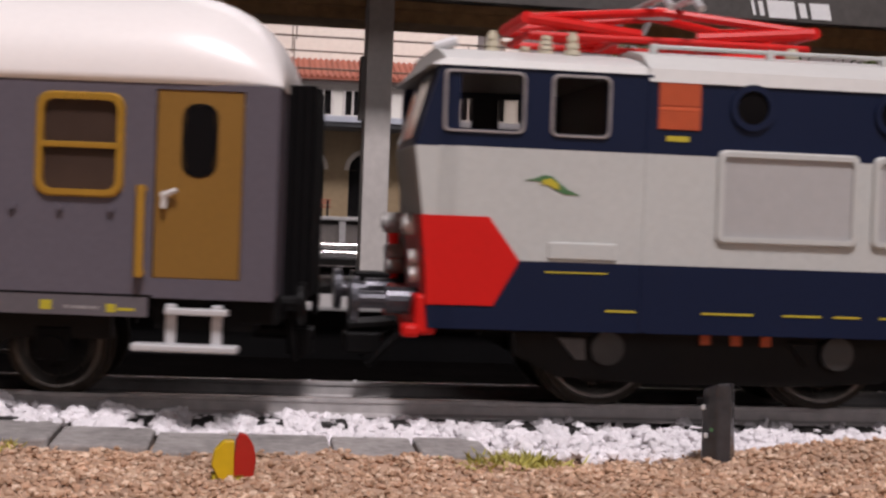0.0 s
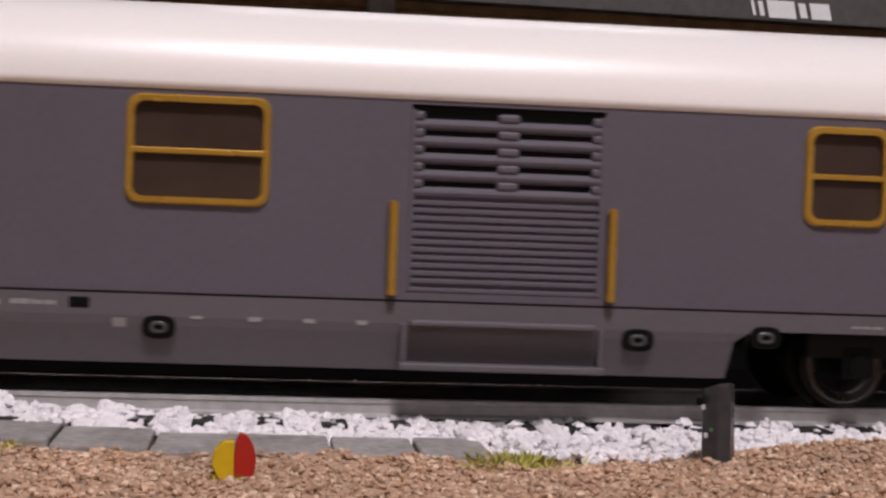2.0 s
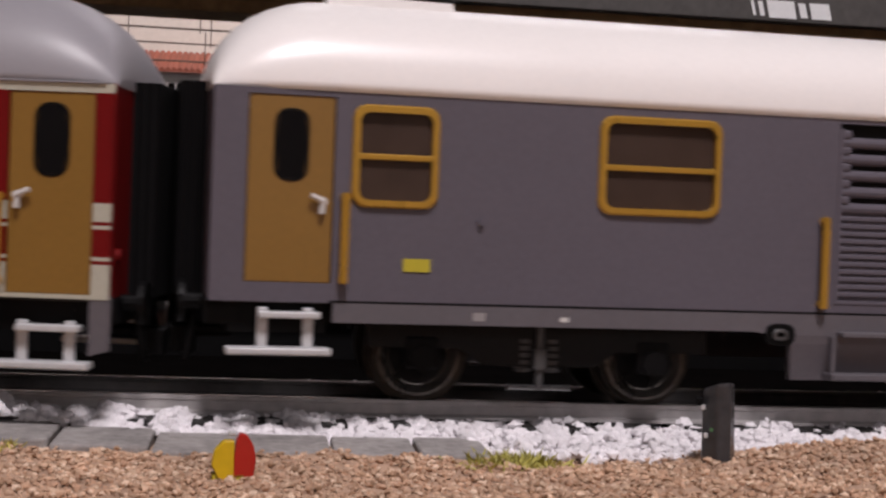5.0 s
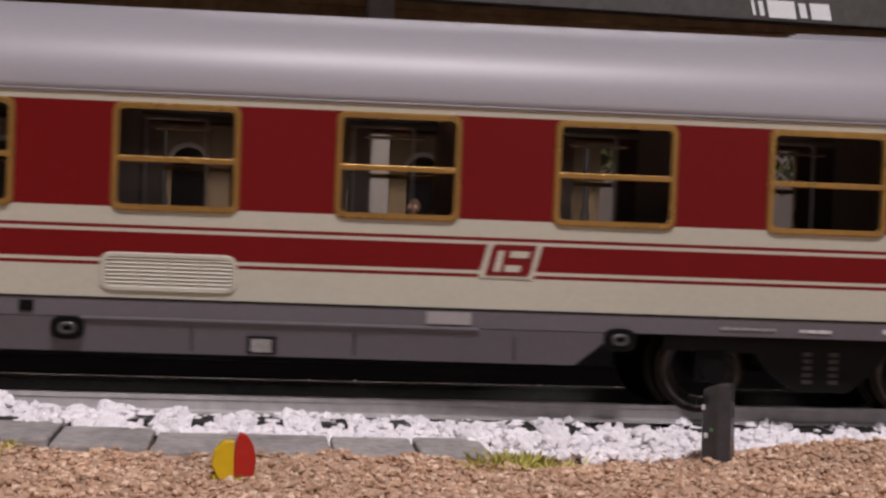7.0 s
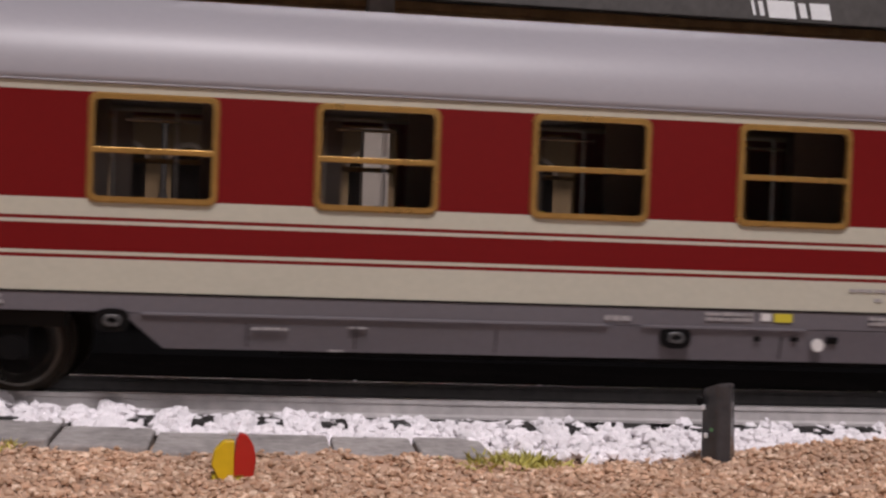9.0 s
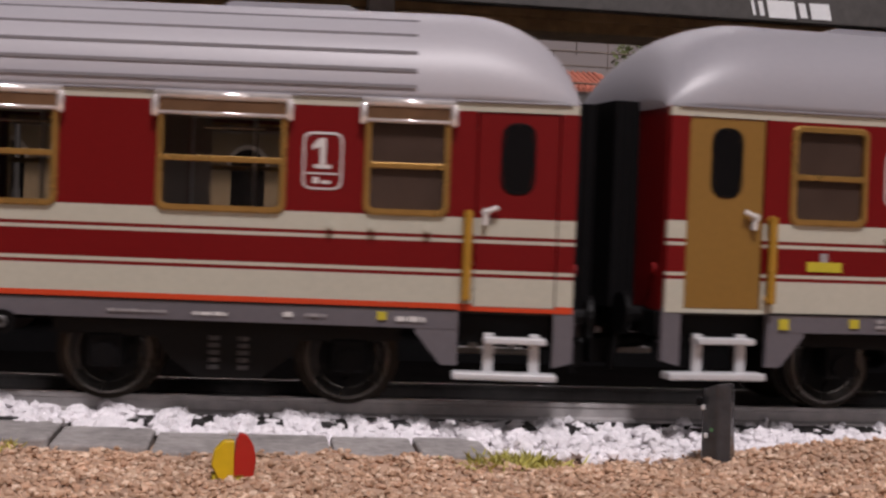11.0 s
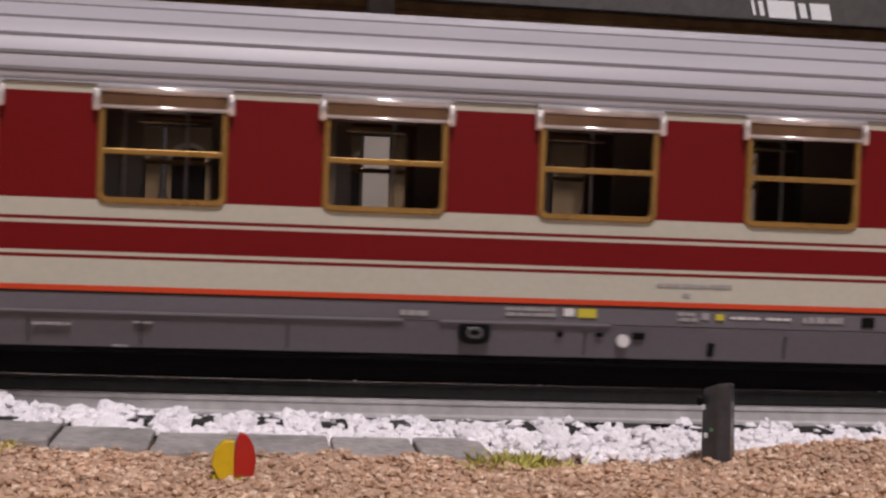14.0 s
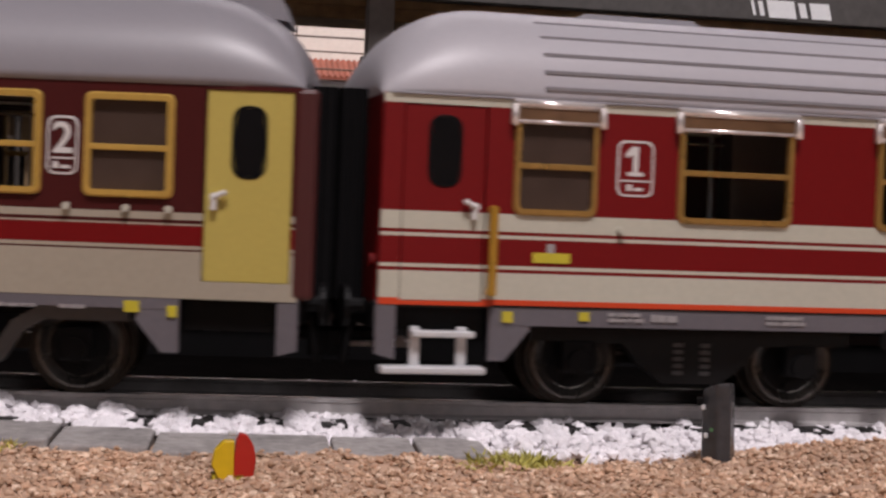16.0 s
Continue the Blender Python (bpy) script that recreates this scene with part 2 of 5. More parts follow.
def ring(x0, x1, z0, z1, y0, y1, w, r=0.9):
    """A window frame with rounded corners, in the plane y."""
    def loop(x0, x1, z0, z1, r):
        out = []
        for cx, cz, a0 in ((x1 - r, z1 - r, 0), (x0 + r, z1 - r, 90), (x0 + r, z0 + r, 180), (x1 - r, z0 + r, 270)):
            out += [(cx + r * math.cos(radians(a0 + k)), cz + r * math.sin(radians(a0 + k))) for k in (0, 30, 60, 90)]
        return out
    bm = bmesh.new()
    o, i = loop(x0, x1, z0, z1, r), loop(x0 + w, x1 - w, z0 + w, z1 - w, max(0.15, r - w * 0.6))
    n = len(o)
    ym = y0 + (y1 - y0) * 0.25
    e = 0.25 * w
    ob_ = loop(x0 + e, x1 - e, z0 + e, z1 - e, r)
    rows = [[bm.verts.new((p[0], y1, p[1])) for p in o], [bm.verts.new((p[0], ym, p[1])) for p in o], [bm.verts.new((p[0], y0, p[1])) for p in ob_],
            [bm.verts.new((p[0], y0, p[1])) for p in i], [bm.verts.new((p[0], y1, p[1])) for p in i]]
    for a, b in zip(rows, rows[1:] + rows[:1]):
        for k in range(n):
            bm.faces.new((a[k], a[(k + 1) % n], b[(k + 1) % n], b[k]))
    bmesh.ops.recalc_face_normals(bm, faces=bm.faces[:])
    return bm


def holed_wall(x0, x1, z0, z1, y0, y1, holes):
    """A wall in the plane y with rectangular holes through it."""
    xs = sorted({x0, x1, *(h[k] for h in holes for k in (0, 1))})
    zs = sorted({z0, z1, *(h[k] for h in holes for k in (2, 3))})
    solid = lambda a, b: 0 <= a < len(xs) - 1 and 0 <= b < len(zs) - 1 and not any(
        h[0] <= (xs[a] + xs[a + 1]) / 2 <= h[1] and h[2] <= (zs[b] + zs[b + 1]) / 2 <= h[3] for h in holes)
    bm, memo = bmesh.new(), {}
    def v(i, j, y):
        if (i, j, y) not in memo:
            memo[i, j, y] = bm.verts.new((xs[i], y, zs[j]))
        return memo[i, j, y]
    for i in range(len(xs) - 1):
        for j in range(len(zs) - 1):
            if not solid(i, j):
                continue
            bm.faces.new([v(a, b, y0) for a, b in ((i, j), (i + 1, j), (i + 1, j + 1), (i, j + 1))])
            bm.faces.new([v(a, b, y1) for a, b in ((i, j + 1), (i + 1, j + 1), (i + 1, j), (i, j))])
            for a, b, (p, q) in ((-1, 0, ((0, 0), (0, 1))), (1, 0, ((1, 0), (1, 1))), (0, -1, ((0, 0), (1, 0))), (0, 1, ((0, 1), (1, 1)))):
                if not solid(i + a, j + b):
                    bm.faces.new((v(i + p[0], j + p[1], y0), v(i + q[0], j + q[1], y0), v(i + q[0], j + q[1], y1), v(i + p[0], j + p[1], y1)))
    bmesh.ops.recalc_face_normals(bm, faces=bm.faces[:])
    return bm


def writing(text, x, y, z, height, material, parent, name="lettering", label="", slant=0.0, thick=0.04):
    """Letters on a side that faces -y, with the built-in font."""
    cu = bpy.data.curves.new(name, "FONT")
    cu.body, cu.size, cu.align_x, cu.shear, cu.extrude, cu.offset = text, height * 1.4 * MM, "CENTER", slant, thick * MM, 0.07 * MM
    tmp = new("tmp", cu)
    me = bpy.data.meshes.new_from_object(tmp.evaluated_get(bpy.context.evaluated_depsgraph_get()))
    bpy.data.objects.remove(tmp)
    bpy.data.curves.remove(cu)
    me.materials.clear()
    me.materials.append(material)
    ob = new(name, me)
    ob.parent, ob.location, ob.rotation_euler = parent, (x * MM, y * MM, z * MM), (radians(90), 0, 0)
    if label:
        ob["label"] = label
    return ob


def thing(name, label, category, group="", kind=""):
    return tagged(new(name), label, category, group, kind)


# ---- the track: an arc that bulges towards the camera ----
BEND, APEX = 1349.17, 1.32


def on_track(s, r=0.0, z=0.0):
    """A place s along the track and r nearer the camera's side than its centre line."""
    a = s / BEND
    return Vector((APEX + (BEND + r) * math.sin(a), BEND - (BEND + r) * math.cos(a), z))


# travelled way of the first coach's middle, in mm, second by second
WAY_ROWS = [(0.0, -148.1), (0.5, -119.2), (1.0, -89.9), (1.5, -60.6), (2.0, -30.9), (2.5, -1.4), (3.0, 27.6), (3.5, 55.7), (4.0, 83.6), (5.0, 141.0), (6.0, 198.7), (6.5, 227.7),
            (7.0, 257.4), (7.5, 287.3), (8.0, 317.2), (8.5, 346.6), (9.0, 376.4), (10.0, 436.2), (11.3, 513.4), (12.0, 552.5), (12.5, 579.0), (13.3, 620.9), (14.0, 659.1), (15.0, 713.2),
            (15.5, 742.0), (16.0, 770.7)]
SINK_ROWS = [(-2000, -0.45), (-150, -0.5), (-33, -0.75), (9, -0.56), (47, -0.05), (100, 0.08), (160, 0.0), (2000, 0.0)]


def glide(rows, x):
    """Smooth interpolation through rows of (x, y)."""
    X, Y = [r[0] for r in rows], [r[1] for r in rows]
    k = max(0, min(len(X) - 2, next((i for i in range(len(X) - 1) if x <= X[i + 1]), len(X) - 2)))
    slope = lambda i: (Y[min(i + 1, len(X) - 1)] - Y[max(i - 1, 0)]) / (X[min(i + 1, len(X) - 1)] - X[max(i - 1, 0)])
    h = X[k + 1] - X[k]
    u = (x - X[k]) / h
    return (2 * u**3 - 3 * u**2 + 1) * Y[k] + (u**3 - 2 * u**2 + u) * h * slope(k) + (3 * u**2 - 2 * u**3) * Y[k + 1] + (u**3 - u**2) * h * slope(k + 1)


def rigid(s, pivot, sinks):
    """The pose of a vehicle whose middle is s along the track, on two bogies at +-pivot."""
    a, b = (on_track(s - 97, 1.2), on_track(s - 6, 2.4)) if pivot is None else (on_track(s - pivot), on_track(s + pivot))
    d = b - a
    c = a + d.normalized() * 97 if pivot is None else (a + b) / 2
    k = max(i for i in range(len(SINK_ROWS) - 1) if SINK_ROWS[i][0] <= s)
    (s0, z0), (s1, z1) = SINK_ROWS[k], SINK_ROWS[k + 1]
    u = (s - s0) / (s1 - s0)
    z = z0 + (z1 - z0) * u * u * (3 - 2 * u)
    z *= sinks
    return pose(c.x * MM, c.y * MM, z * MM, 0, 0, math.degrees(math.atan2(d.y, d.x)))


WHEELSETS = []  # (object, pose in its bogie, radius)
VEHICLES = []  # (object, offset behind the first coach, pivot, how far it follows the dip)


# ---- ground ----
def relief(x, y):
    """Height of the layout's ground, in mm."""
    r = math.hypot(x - APEX, BEND - y) - BEND  # how far on the camera's side of the track
    n = noise.noise((x * 0.06, y * 0.06, 3.0)) * 1.1 + noise.noise((x * 0.3, y * 0.3, 7.0)) * 0.6
    if r < -12:
        return -4.2
    k = max(0.0, min(1.0, (r - 16) / 14))
    mound = 4.6 * max(0.0, min(1.0, (x - 42) / 38)) * max(0.0, min(1.0, (r - 18) / 12))
    return -4.2 * (1 - k) + (-3.9 + n) * k + mound


def ground():
    bm = bmesh.new()
    xs = [-2600, -1500, -800, -400, -250, -160] + [-110 + 3 * i for i in range(81)] + [180, 260, 420, 800, 1500, 2600]
    ys = [-900, -500, -300, -180, -120] + [-90 + 2.5 * i for i in range(43)] + [24, 40, 80, 160, 300, 500, 900, 1400]
    g = [[bm.verts.new((x, y, relief(x, y) if -300 < x < 300 and y < 25 else -4.2)) for x in xs] for y in ys]
    for a, b in zip(g, g[1:]):
        for i in range(len(xs) - 1):
            bm.faces.new((a[i], a[i + 1], b[i + 1], b[i]))
    for f in bm.faces:
        f.smooth = True
    ob = part("ground", bm, M_EARTH)
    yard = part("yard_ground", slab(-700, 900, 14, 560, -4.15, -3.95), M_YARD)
    tagged(yard, "gravelly yard ground behind the track, blackened to stand for shade", "ground", kind="structure")
    tagged(ob, "brown sandy layout ground with fine scatter", "ground", kind="structure")


def stones(name, label, spots, size, material, flat=0.75, seed=1, least=0.55, rough=0.2):
    """Many small uneven stones in one mesh."""
    rnd = random.Random(seed)
    t = (1 + 5**0.5) / 2
    base = [Vector(p).normalized() for p in ((-1, t, 0), (1, t, 0), (-1, -t, 0), (1, -t, 0), (0, -1, t), (0, 1, t), (0, -1, -t), (0, 1, -t), (t, 0, -1), (t, 0, 1), (-t, 0, -1), (-t, 0, 1))]
    tri = ((0, 11, 5), (0, 5, 1), (0, 1, 7), (0, 7, 10), (0, 10, 11), (1, 5, 9), (5, 11, 4), (11, 10, 2), (10, 7, 6), (7, 1, 8), (3, 9, 4), (3, 4, 2), (3, 2, 6), (3, 6, 8), (3, 8, 9), (4, 9, 5), (2, 4, 11), (6, 2, 10), (8, 6, 7), (9, 8, 1))
    V, F = [], []
    for x, y, z in spots:
        k = len(V)
        s = size * (least + (1.4 - least) * rnd.random() ** 1.6)
        rot = Euler([rnd.uniform(0, 6.3) for _ in range(3)]).to_matrix()
        sx, sy, sz = s * rnd.uniform(0.7, 1.2), s * rnd.uniform(0.7, 1.2), s * rnd.uniform(0.5, 1.0) * flat
        for p in base:
            q = rot @ (p * rnd.uniform(1 - rough, 1 + rough * 0.75))
            V.append(((x + q.x * sx) * MM, (y + q.y * sy) * MM, (z + q.z * sz) * MM))
        F += [(a + k, b + k, c + k) for a, b, c in tri]
    me = bpy.data.meshes.new(name)
    me.from_pydata(V, [], F)
    me.materials.append(material)
    return tagged(new(name, me), label, name.replace("_", " "), kind="stuff")


def track():
    tr = thing("railway_track", "single curved railway track with grey rails on dark sleepers", "track", kind="structure")
    for r in (8.25, -8.25):
        bm = bmesh.new()
        prof = [(-1.0, -2.1), (-1.0, -1.8), (-0.3, -1.6), (-0.3, -0.6), (-0.45, -0.45), (-0.45, -0.05), (-0.38, 0), (0.38, 0), (0.45, -0.05), (0.45, -0.45), (0.3, -0.6), (0.3, -1.6), (1.0, -1.8), (1.0, -2.1)]
        prev = None
        for i in range(241):
            s = -1320 + i * 10.4
            cur = [bm.verts.new(on_track(s, r + p[0] + math.copysign(0.4, r), p[1])) for p in prof]
            if prev:
                for k in range(len(prof)):
                    bm.faces.new((prev[k], cur[k], cur[(k + 1) % len(prof)], prev[(k + 1) % len(prof)]))
            prev = cur
        bmesh.ops.recalc_face_normals(bm, faces=bm.faces[:])
        ob = part("rail", bm, M_RAIL, tr)
        bm, prev = bmesh.new(), None
        for i in range(241):
            s = -1320 + i * 10.4
            m = r + math.copysign(0.4, r)
            cur = [bm.verts.new(on_track(s, m + a, z)) for a, z in ((-0.36, -0.02), (-0.3, 0.03), (0.3, 0.03), (0.36, -0.02))]
            if prev:
                for k in range(4):
                    bm.faces.new((prev[k], cur[k], cur[(k + 1) % 4], prev[(k + 1) % 4]))
            prev = cur
        bmesh.ops.recalc_face_normals(bm, faces=bm.faces[:])
        part("rail_head", bm, M_CHROME, ob, "polished running surface")
    bm = bmesh.new()
    prev = None
    for i in range(181):
        s = -1300 + i * 14
        cur = [bm.verts.new(on_track(s, r, z)) for r, z in ((18, -5.2), (16.2, -3.6), (-16.2, -3.3), (-22, -5.2))]
        if prev:
            for k in range(3):
                bm.faces.new((prev[k], cur[k], cur[k + 1], prev[k + 1]))
        prev = cur
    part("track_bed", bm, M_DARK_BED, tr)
    one = None
    far = bmesh.new()
    for i in range(-185, 160):
        s = i * 7.0
        p, a = on_track(s), s / BEND
        if abs(i) <= 40:
            if one is None:
                one = part("sleeper", slab(-1.45, 1.45, -15, 15, -3.9, -2.1, 0.15), M_SLEEPER, tr)
                ob = one
            else:
                ob = share("sleeper", one, tr)
            ob.location, ob.rotation_euler = (p.x * MM, p.y * MM, 0), (0, 0, a)
        else:
            m = Matrix.Translation(p) @ Matrix.Rotation(a, 4, "Z")
            k = len(far.verts)
            box(far, -1.45, 1.45, -15, 15, -3.9, -2.1)
            far.verts.ensure_lookup_table()
            for v in far.verts[k:]:
                v.co = m @ v.co
    tagged(part("far_sleepers", far, M_SLEEPER, tr), kind="stuff")


def near_ground():
    rnd = random.Random(5)
    spots = []
    for _ in range(11500):  # white ballast beside the near rail
        s = rnd.uniform(-75, 110)
        wide = max(13.6, 17.5 - 0.0042 * min(s, 0) ** 2) if s < 20 else 17.5 + 8.5 * min(1, (s - 20) / 6)
        r = rnd.uniform(9.7, wide + 0.4)
        if 10.6 < r < 12.8 and abs((s + 3.5) % 7.0 - 3.5) < 1.5 - 0.2 * (r - 9.9) + rnd.uniform(-0.6, 0.3):
            continue
        h = -3.8 + 1.4 * max(0, 1 - (r - 9.7) / 1.6) * rnd.uniform(0.6, 1.0) + 1.45 * rnd.random() ** 0.7 * math.sin(math.pi * min(1, max(0.03, (r - 9.2) / (wide - 9.0)))) ** 0.6 + 1.1 * noise.noise((s * 0.5, r * 0.15, 1)) + 1.1 * min(1, max(0, -(s + 8) / 24))
        p = on_track(s, r, h)
        spots.append(p)
    stones("white_ballast", "white crushed stone ballast heaped beside the rail", spots, 0.72, M_BALLAST, 0.95, 2, 0.5, 0.35)
    spots = []
    for _ in range(3600):  # pale stones in the bed near the gaps, more beyond the far rail
        s = rnd.uniform(-80, 110)
        spots.append(on_track(s, rnd.choice((rnd.uniform(-7, 7), rnd.uniform(-22, -11), rnd.uniform(-36, -14))), -3.6 + 0.5 * rnd.random()))
    stones("bed_ballast", "scattered pale ballast stones between the rails", spots, 0.7, M_BALLAST, 0.8, 3)
    spots = []
    for _ in range(9000):  # dark bed grains
        s = rnd.uniform(-80, 110)
        spots.append(on_track(s, rnd.uniform(-16, 10), -3.5 + rnd.random() * 0.45))
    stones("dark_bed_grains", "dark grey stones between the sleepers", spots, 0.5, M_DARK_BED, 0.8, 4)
    spots = []
    while len(spots) < 36000:  # brown gravel in front
        x, y = rnd.uniform(-55, 105), rnd.uniform(-85, -2)
        r = math.hypot(x - APEX, BEND - y) - BEND
        if r < (28.6 - 0.0034 * min(x, 0) ** 2 if x < 23 else 25.5 - 2.5 * min(1, max(0, (x - 42) / 28))) + rnd.uniform(-1, 1):
            continue
        spots.append((x, y, relief(x, y) + rnd.uniform(-0.1, 0.35)))
    stones("brown_gravel", "loose brown gravel grains covering the ground", spots, 0.34, M_GRAVEL, 0.9, 6, 0.45, 0.38)
    spots = [(rnd.uniform(60, 230), rnd.uniform(462, 484), 2.0 + rnd.random() * 2.0) for _ in range(1500)]
    stones("dry_straw", "patch of dry straw-coloured scatter between the far tracks", spots, 1.1, M_STRAW, 0.6, 9)
    # kerb slabs
    kerb = thing("kerb", "worn grey stone kerb slabs laid along the track", "kerb", kind="structure")
    s = -80.0
    while s < 20:
        n = min(s + rnd.uniform(8.5, 10.5), 22.5)
        bm = bmesh.new()
        bow = 0.0042 * min(s, 0) ** 2 if s > -45 else 8.5
        r0, r1 = 18.3 - bow + rnd.uniform(-0.2, 0.2), 28.6 - bow * 0.8 + rnd.uniform(-0.4, 0.3)
        lo = [on_track(a, r, -6.5) for a, r in ((s + 0.18, r0), (n - 0.18, r0), (n - 0.18, r1), (s + 0.18, r1))]
        dz = rnd.uniform(-0.12, 0.12)
        hi = [p + Vector((0, 0, 3.5 + dz + 0.6 * min(1, max(0, -(s + 8) / 24)) + (-0.35 if k > 1 else 0))) for k, p in enumerate(lo)]
        A, B = [bm.verts.new(p) for p in lo], [bm.verts.new(p) for p in hi]
        bm.faces.new(A), bm.faces.new(B)
        for k in range(4):
            bm.faces.new((A[k], A[(k + 1) % 4], B[(k + 1) % 4], B[k]))
        bmesh.ops.recalc_face_normals(bm, faces=bm.faces[:])
        bmesh.ops.bevel(bm, geom=bm.edges[:], offset=0.3, segments=2, affect="EDGES", profile=0.5)
        part("kerb_stone", bm, M_KERB, kerb)
        s = n
    # grass tufts
    for cx, cy, rx, n in ((26.3, -29.6, 5.6, 480), (-27.5, -27.5, 4.0, 260), (-24.0, -16.5, 7.0, 90)):
        bm = bmesh.new()
        for _ in range(n):
            x, y = cx + rnd.gauss(0, rx * 0.4), cy + rnd.gauss(0, 1.6)
            z = max(relief(x, y), -3.8) - 0.2
            h, w, a = rnd.uniform(0.5, 1.5), rnd.uniform(0.1, 0.22), rnd.uniform(0, 6.3)
            lean = Vector((rnd.gauss(0, 0.8), rnd.gauss(0, 0.8), h))
            d = Vector((math.cos(a) * w, math.sin(a) * w, 0))
            p = Vector((x, y, z))
            vs = [bm.verts.new(q) for q in (p - d, p + d, p + lean * 0.6 + d * 0.7, p + lean, p + lean * 0.6 - d * 0.7)]
            bm.faces.new(vs)
        tagged(part("grass_tuft", bm, M_GRASS), "tuft of short yellow-green static grass", "grass", kind="stuff")


def track_post():
    o = thing("trackside_post", "short black trackside post with a chamfered top", "trackside post")
    z0 = -4.6
    bm = bmesh.new()
    plan = [(-1.75, -0.2), (-0.2, -1.7), (1.15, -1.35), (1.75, 0.2), (1.6, 1.5), (-1.6, 1.5)]
    prism(bm, plan, "z", z0, 5.0)
    for v in bm.verts:
        if v.co.z > 4:  # the top slopes and is a little narrower
            v.co.x, v.co.z = v.co.x * 0.94 + 0.1, 4.75 + 0.35 * (v.co.x > -0.5) - 0.25 * (v.co.x > 1.4) - 0.5 * (v.co.x < -1.5)
    bmesh.ops.bevel(bm, geom=bm.edges[:], offset=0.22, segments=2, affect="EDGES", profile=0.5)
    part("post_body", bm, surface("glossy_black_plastic", (0.045, 0.044, 0.047), 0.2, 0, 0.35, 700, 150, 0.5, 0.0004), o)
    bm = bmesh.new()
    for x, z in ((-1.3, -0.3), (-1.55, 2.6)):
        box(bm, x - 0.2, x + 0.2, -1.75, -1.45, z - 0.25, z + 0.25, 0.06)
    part("bolt", bm, M_SILVER, o)
    part("side_lug", slab(-2.2, -1.5, -0.9, 0.2, 2.7, 3.5, 0.12), M_BLACK, o)
    part("spot", slab(-0.9, -0.55, -1.62, -1.48, 0.1, 0.45), M_GREENSPOT, o, "green dot")
    o.matrix_world = pose(47.3 * MM, -29.3 * MM, 0, 0, -2, -14)


def marker():
    o = thing("ground_marker", "small yellow and red two-sided ground marker", "marker sign")
    def face(pts, y0, y1):
        bm = prism(bmesh.new(), pts, "y", y0, y1)
        bmesh.ops.bevel(bm, geom=bm.edges[:], offset=0.1, segments=1, affect="EDGES")
        return bm
    left = [(0.05, -2.3), (-1.3, -2.2), (-2.0, -0.9), (-1.75, 0.5), (-0.9, 1.35), (0.05, 1.4)]
    right = [(-0.1, -2.2), (0.2, 1.2), (0.6, 2.0), (1.2, 1.9), (1.85, 0.9), (2.1, -0.4), (1.9, -2.0)]
    part("yellow_face", face(left, -0.9, 0.4), surface("yellow_enamel", (0.65, 0.42, 0.01), 0.35, 0, 0.1, 900, 200), o, "yellow rounded face")
    part("red_face", face(right, -0.6, 0.8), surface("red_enamel", (0.42, 0.02, 0.012), 0.3, 0, 0.1, 900, 200), o, "red rounded face")
    part("base", slab(-1.9, 1.2, -0.6, 0.8, -2.6, -1.6, 0.2), M_YELLOW, o)
    part("grey_cap", slab(-0.5, 0.2, -0.4, 0.4, 1.75, 2.2, 0.12), M_SILVER, o)
    o.matrix_world = pose(-2.2 * MM, -40.6 * MM, -1.6 * MM, 0, 0, 6)


# ---- vehicles: x along the train, -y the camera's side, z above the rail ----
HALF = 16.2


def wheelset(parent, x, radius, z):
    w = new("wheelset")
    w.parent = parent
    ob = w
    for y in (-7.6, 7.6):
        s = math.copysign(1, y)
        bm = bmesh.new()
        for a, b, r in ((y - s * 1.1, y - s * 0.5, radius + 0.65), (y - s * 0.5, y + s * 1.5, radius)):
            rod(bm, (0, a, 0), (0, b, 0), r, 36)
        part("tyre", bm, M_WHEEL, ob)
        bm = bmesh.new()
        rod(bm, (0, y + s * 1.4, 0), (0, y + s * 1.62, 0), radius * 0.8, 28)
        rod(bm, (0, y + s * 1.7, 0), (0, y + s * 2.3, 0), radius * 0.28, 16)
        for k in range(6):
            a = k * math.pi / 3
            rod(bm, (math.cos(a) * radius * 0.55, y + s * 1.6, math.sin(a) * radius * 0.55), (math.cos(a) * radius * 0.55, y + s * 1.85, math.sin(a) * radius * 0.55), radius * 0.1, 10)
        part("wheel_disc", bm, M_HUB, ob)
        bm, rows = bmesh.new(), []
        for q, d in ((0.9, 1.45), (0.88, 2.1), (0.83, 2.15), (0.66, 1.64), (0.6, 1.58)):  # dished inner face of the rim
            rows.append([bm.verts.new((math.cos(k * math.pi / 16) * radius * q, y + s * d, math.sin(k * math.pi / 16) * radius * q)) for k in range(32)])
        for a, b in zip(rows, rows[1:]):
            for k in range(32):
                bm.faces.new((a[k], a[(k + 1) % 32], b[(k + 1) % 32], b[k]))
        bmesh.ops.recalc_face_normals(bm, faces=bm.faces[:])
        part("rim_face", bm, M_RIM, ob, "dished bright steel rim")
    part("axle", rod(bmesh.new(), (0, -9.5, 0), (0, 9.5, 0), 0.9, 12), M_WHEEL, ob)
    ob.location = (x * MM, 0, z * MM)
    WHEELSETS.append((ob, (x, z), radius))
    return ob


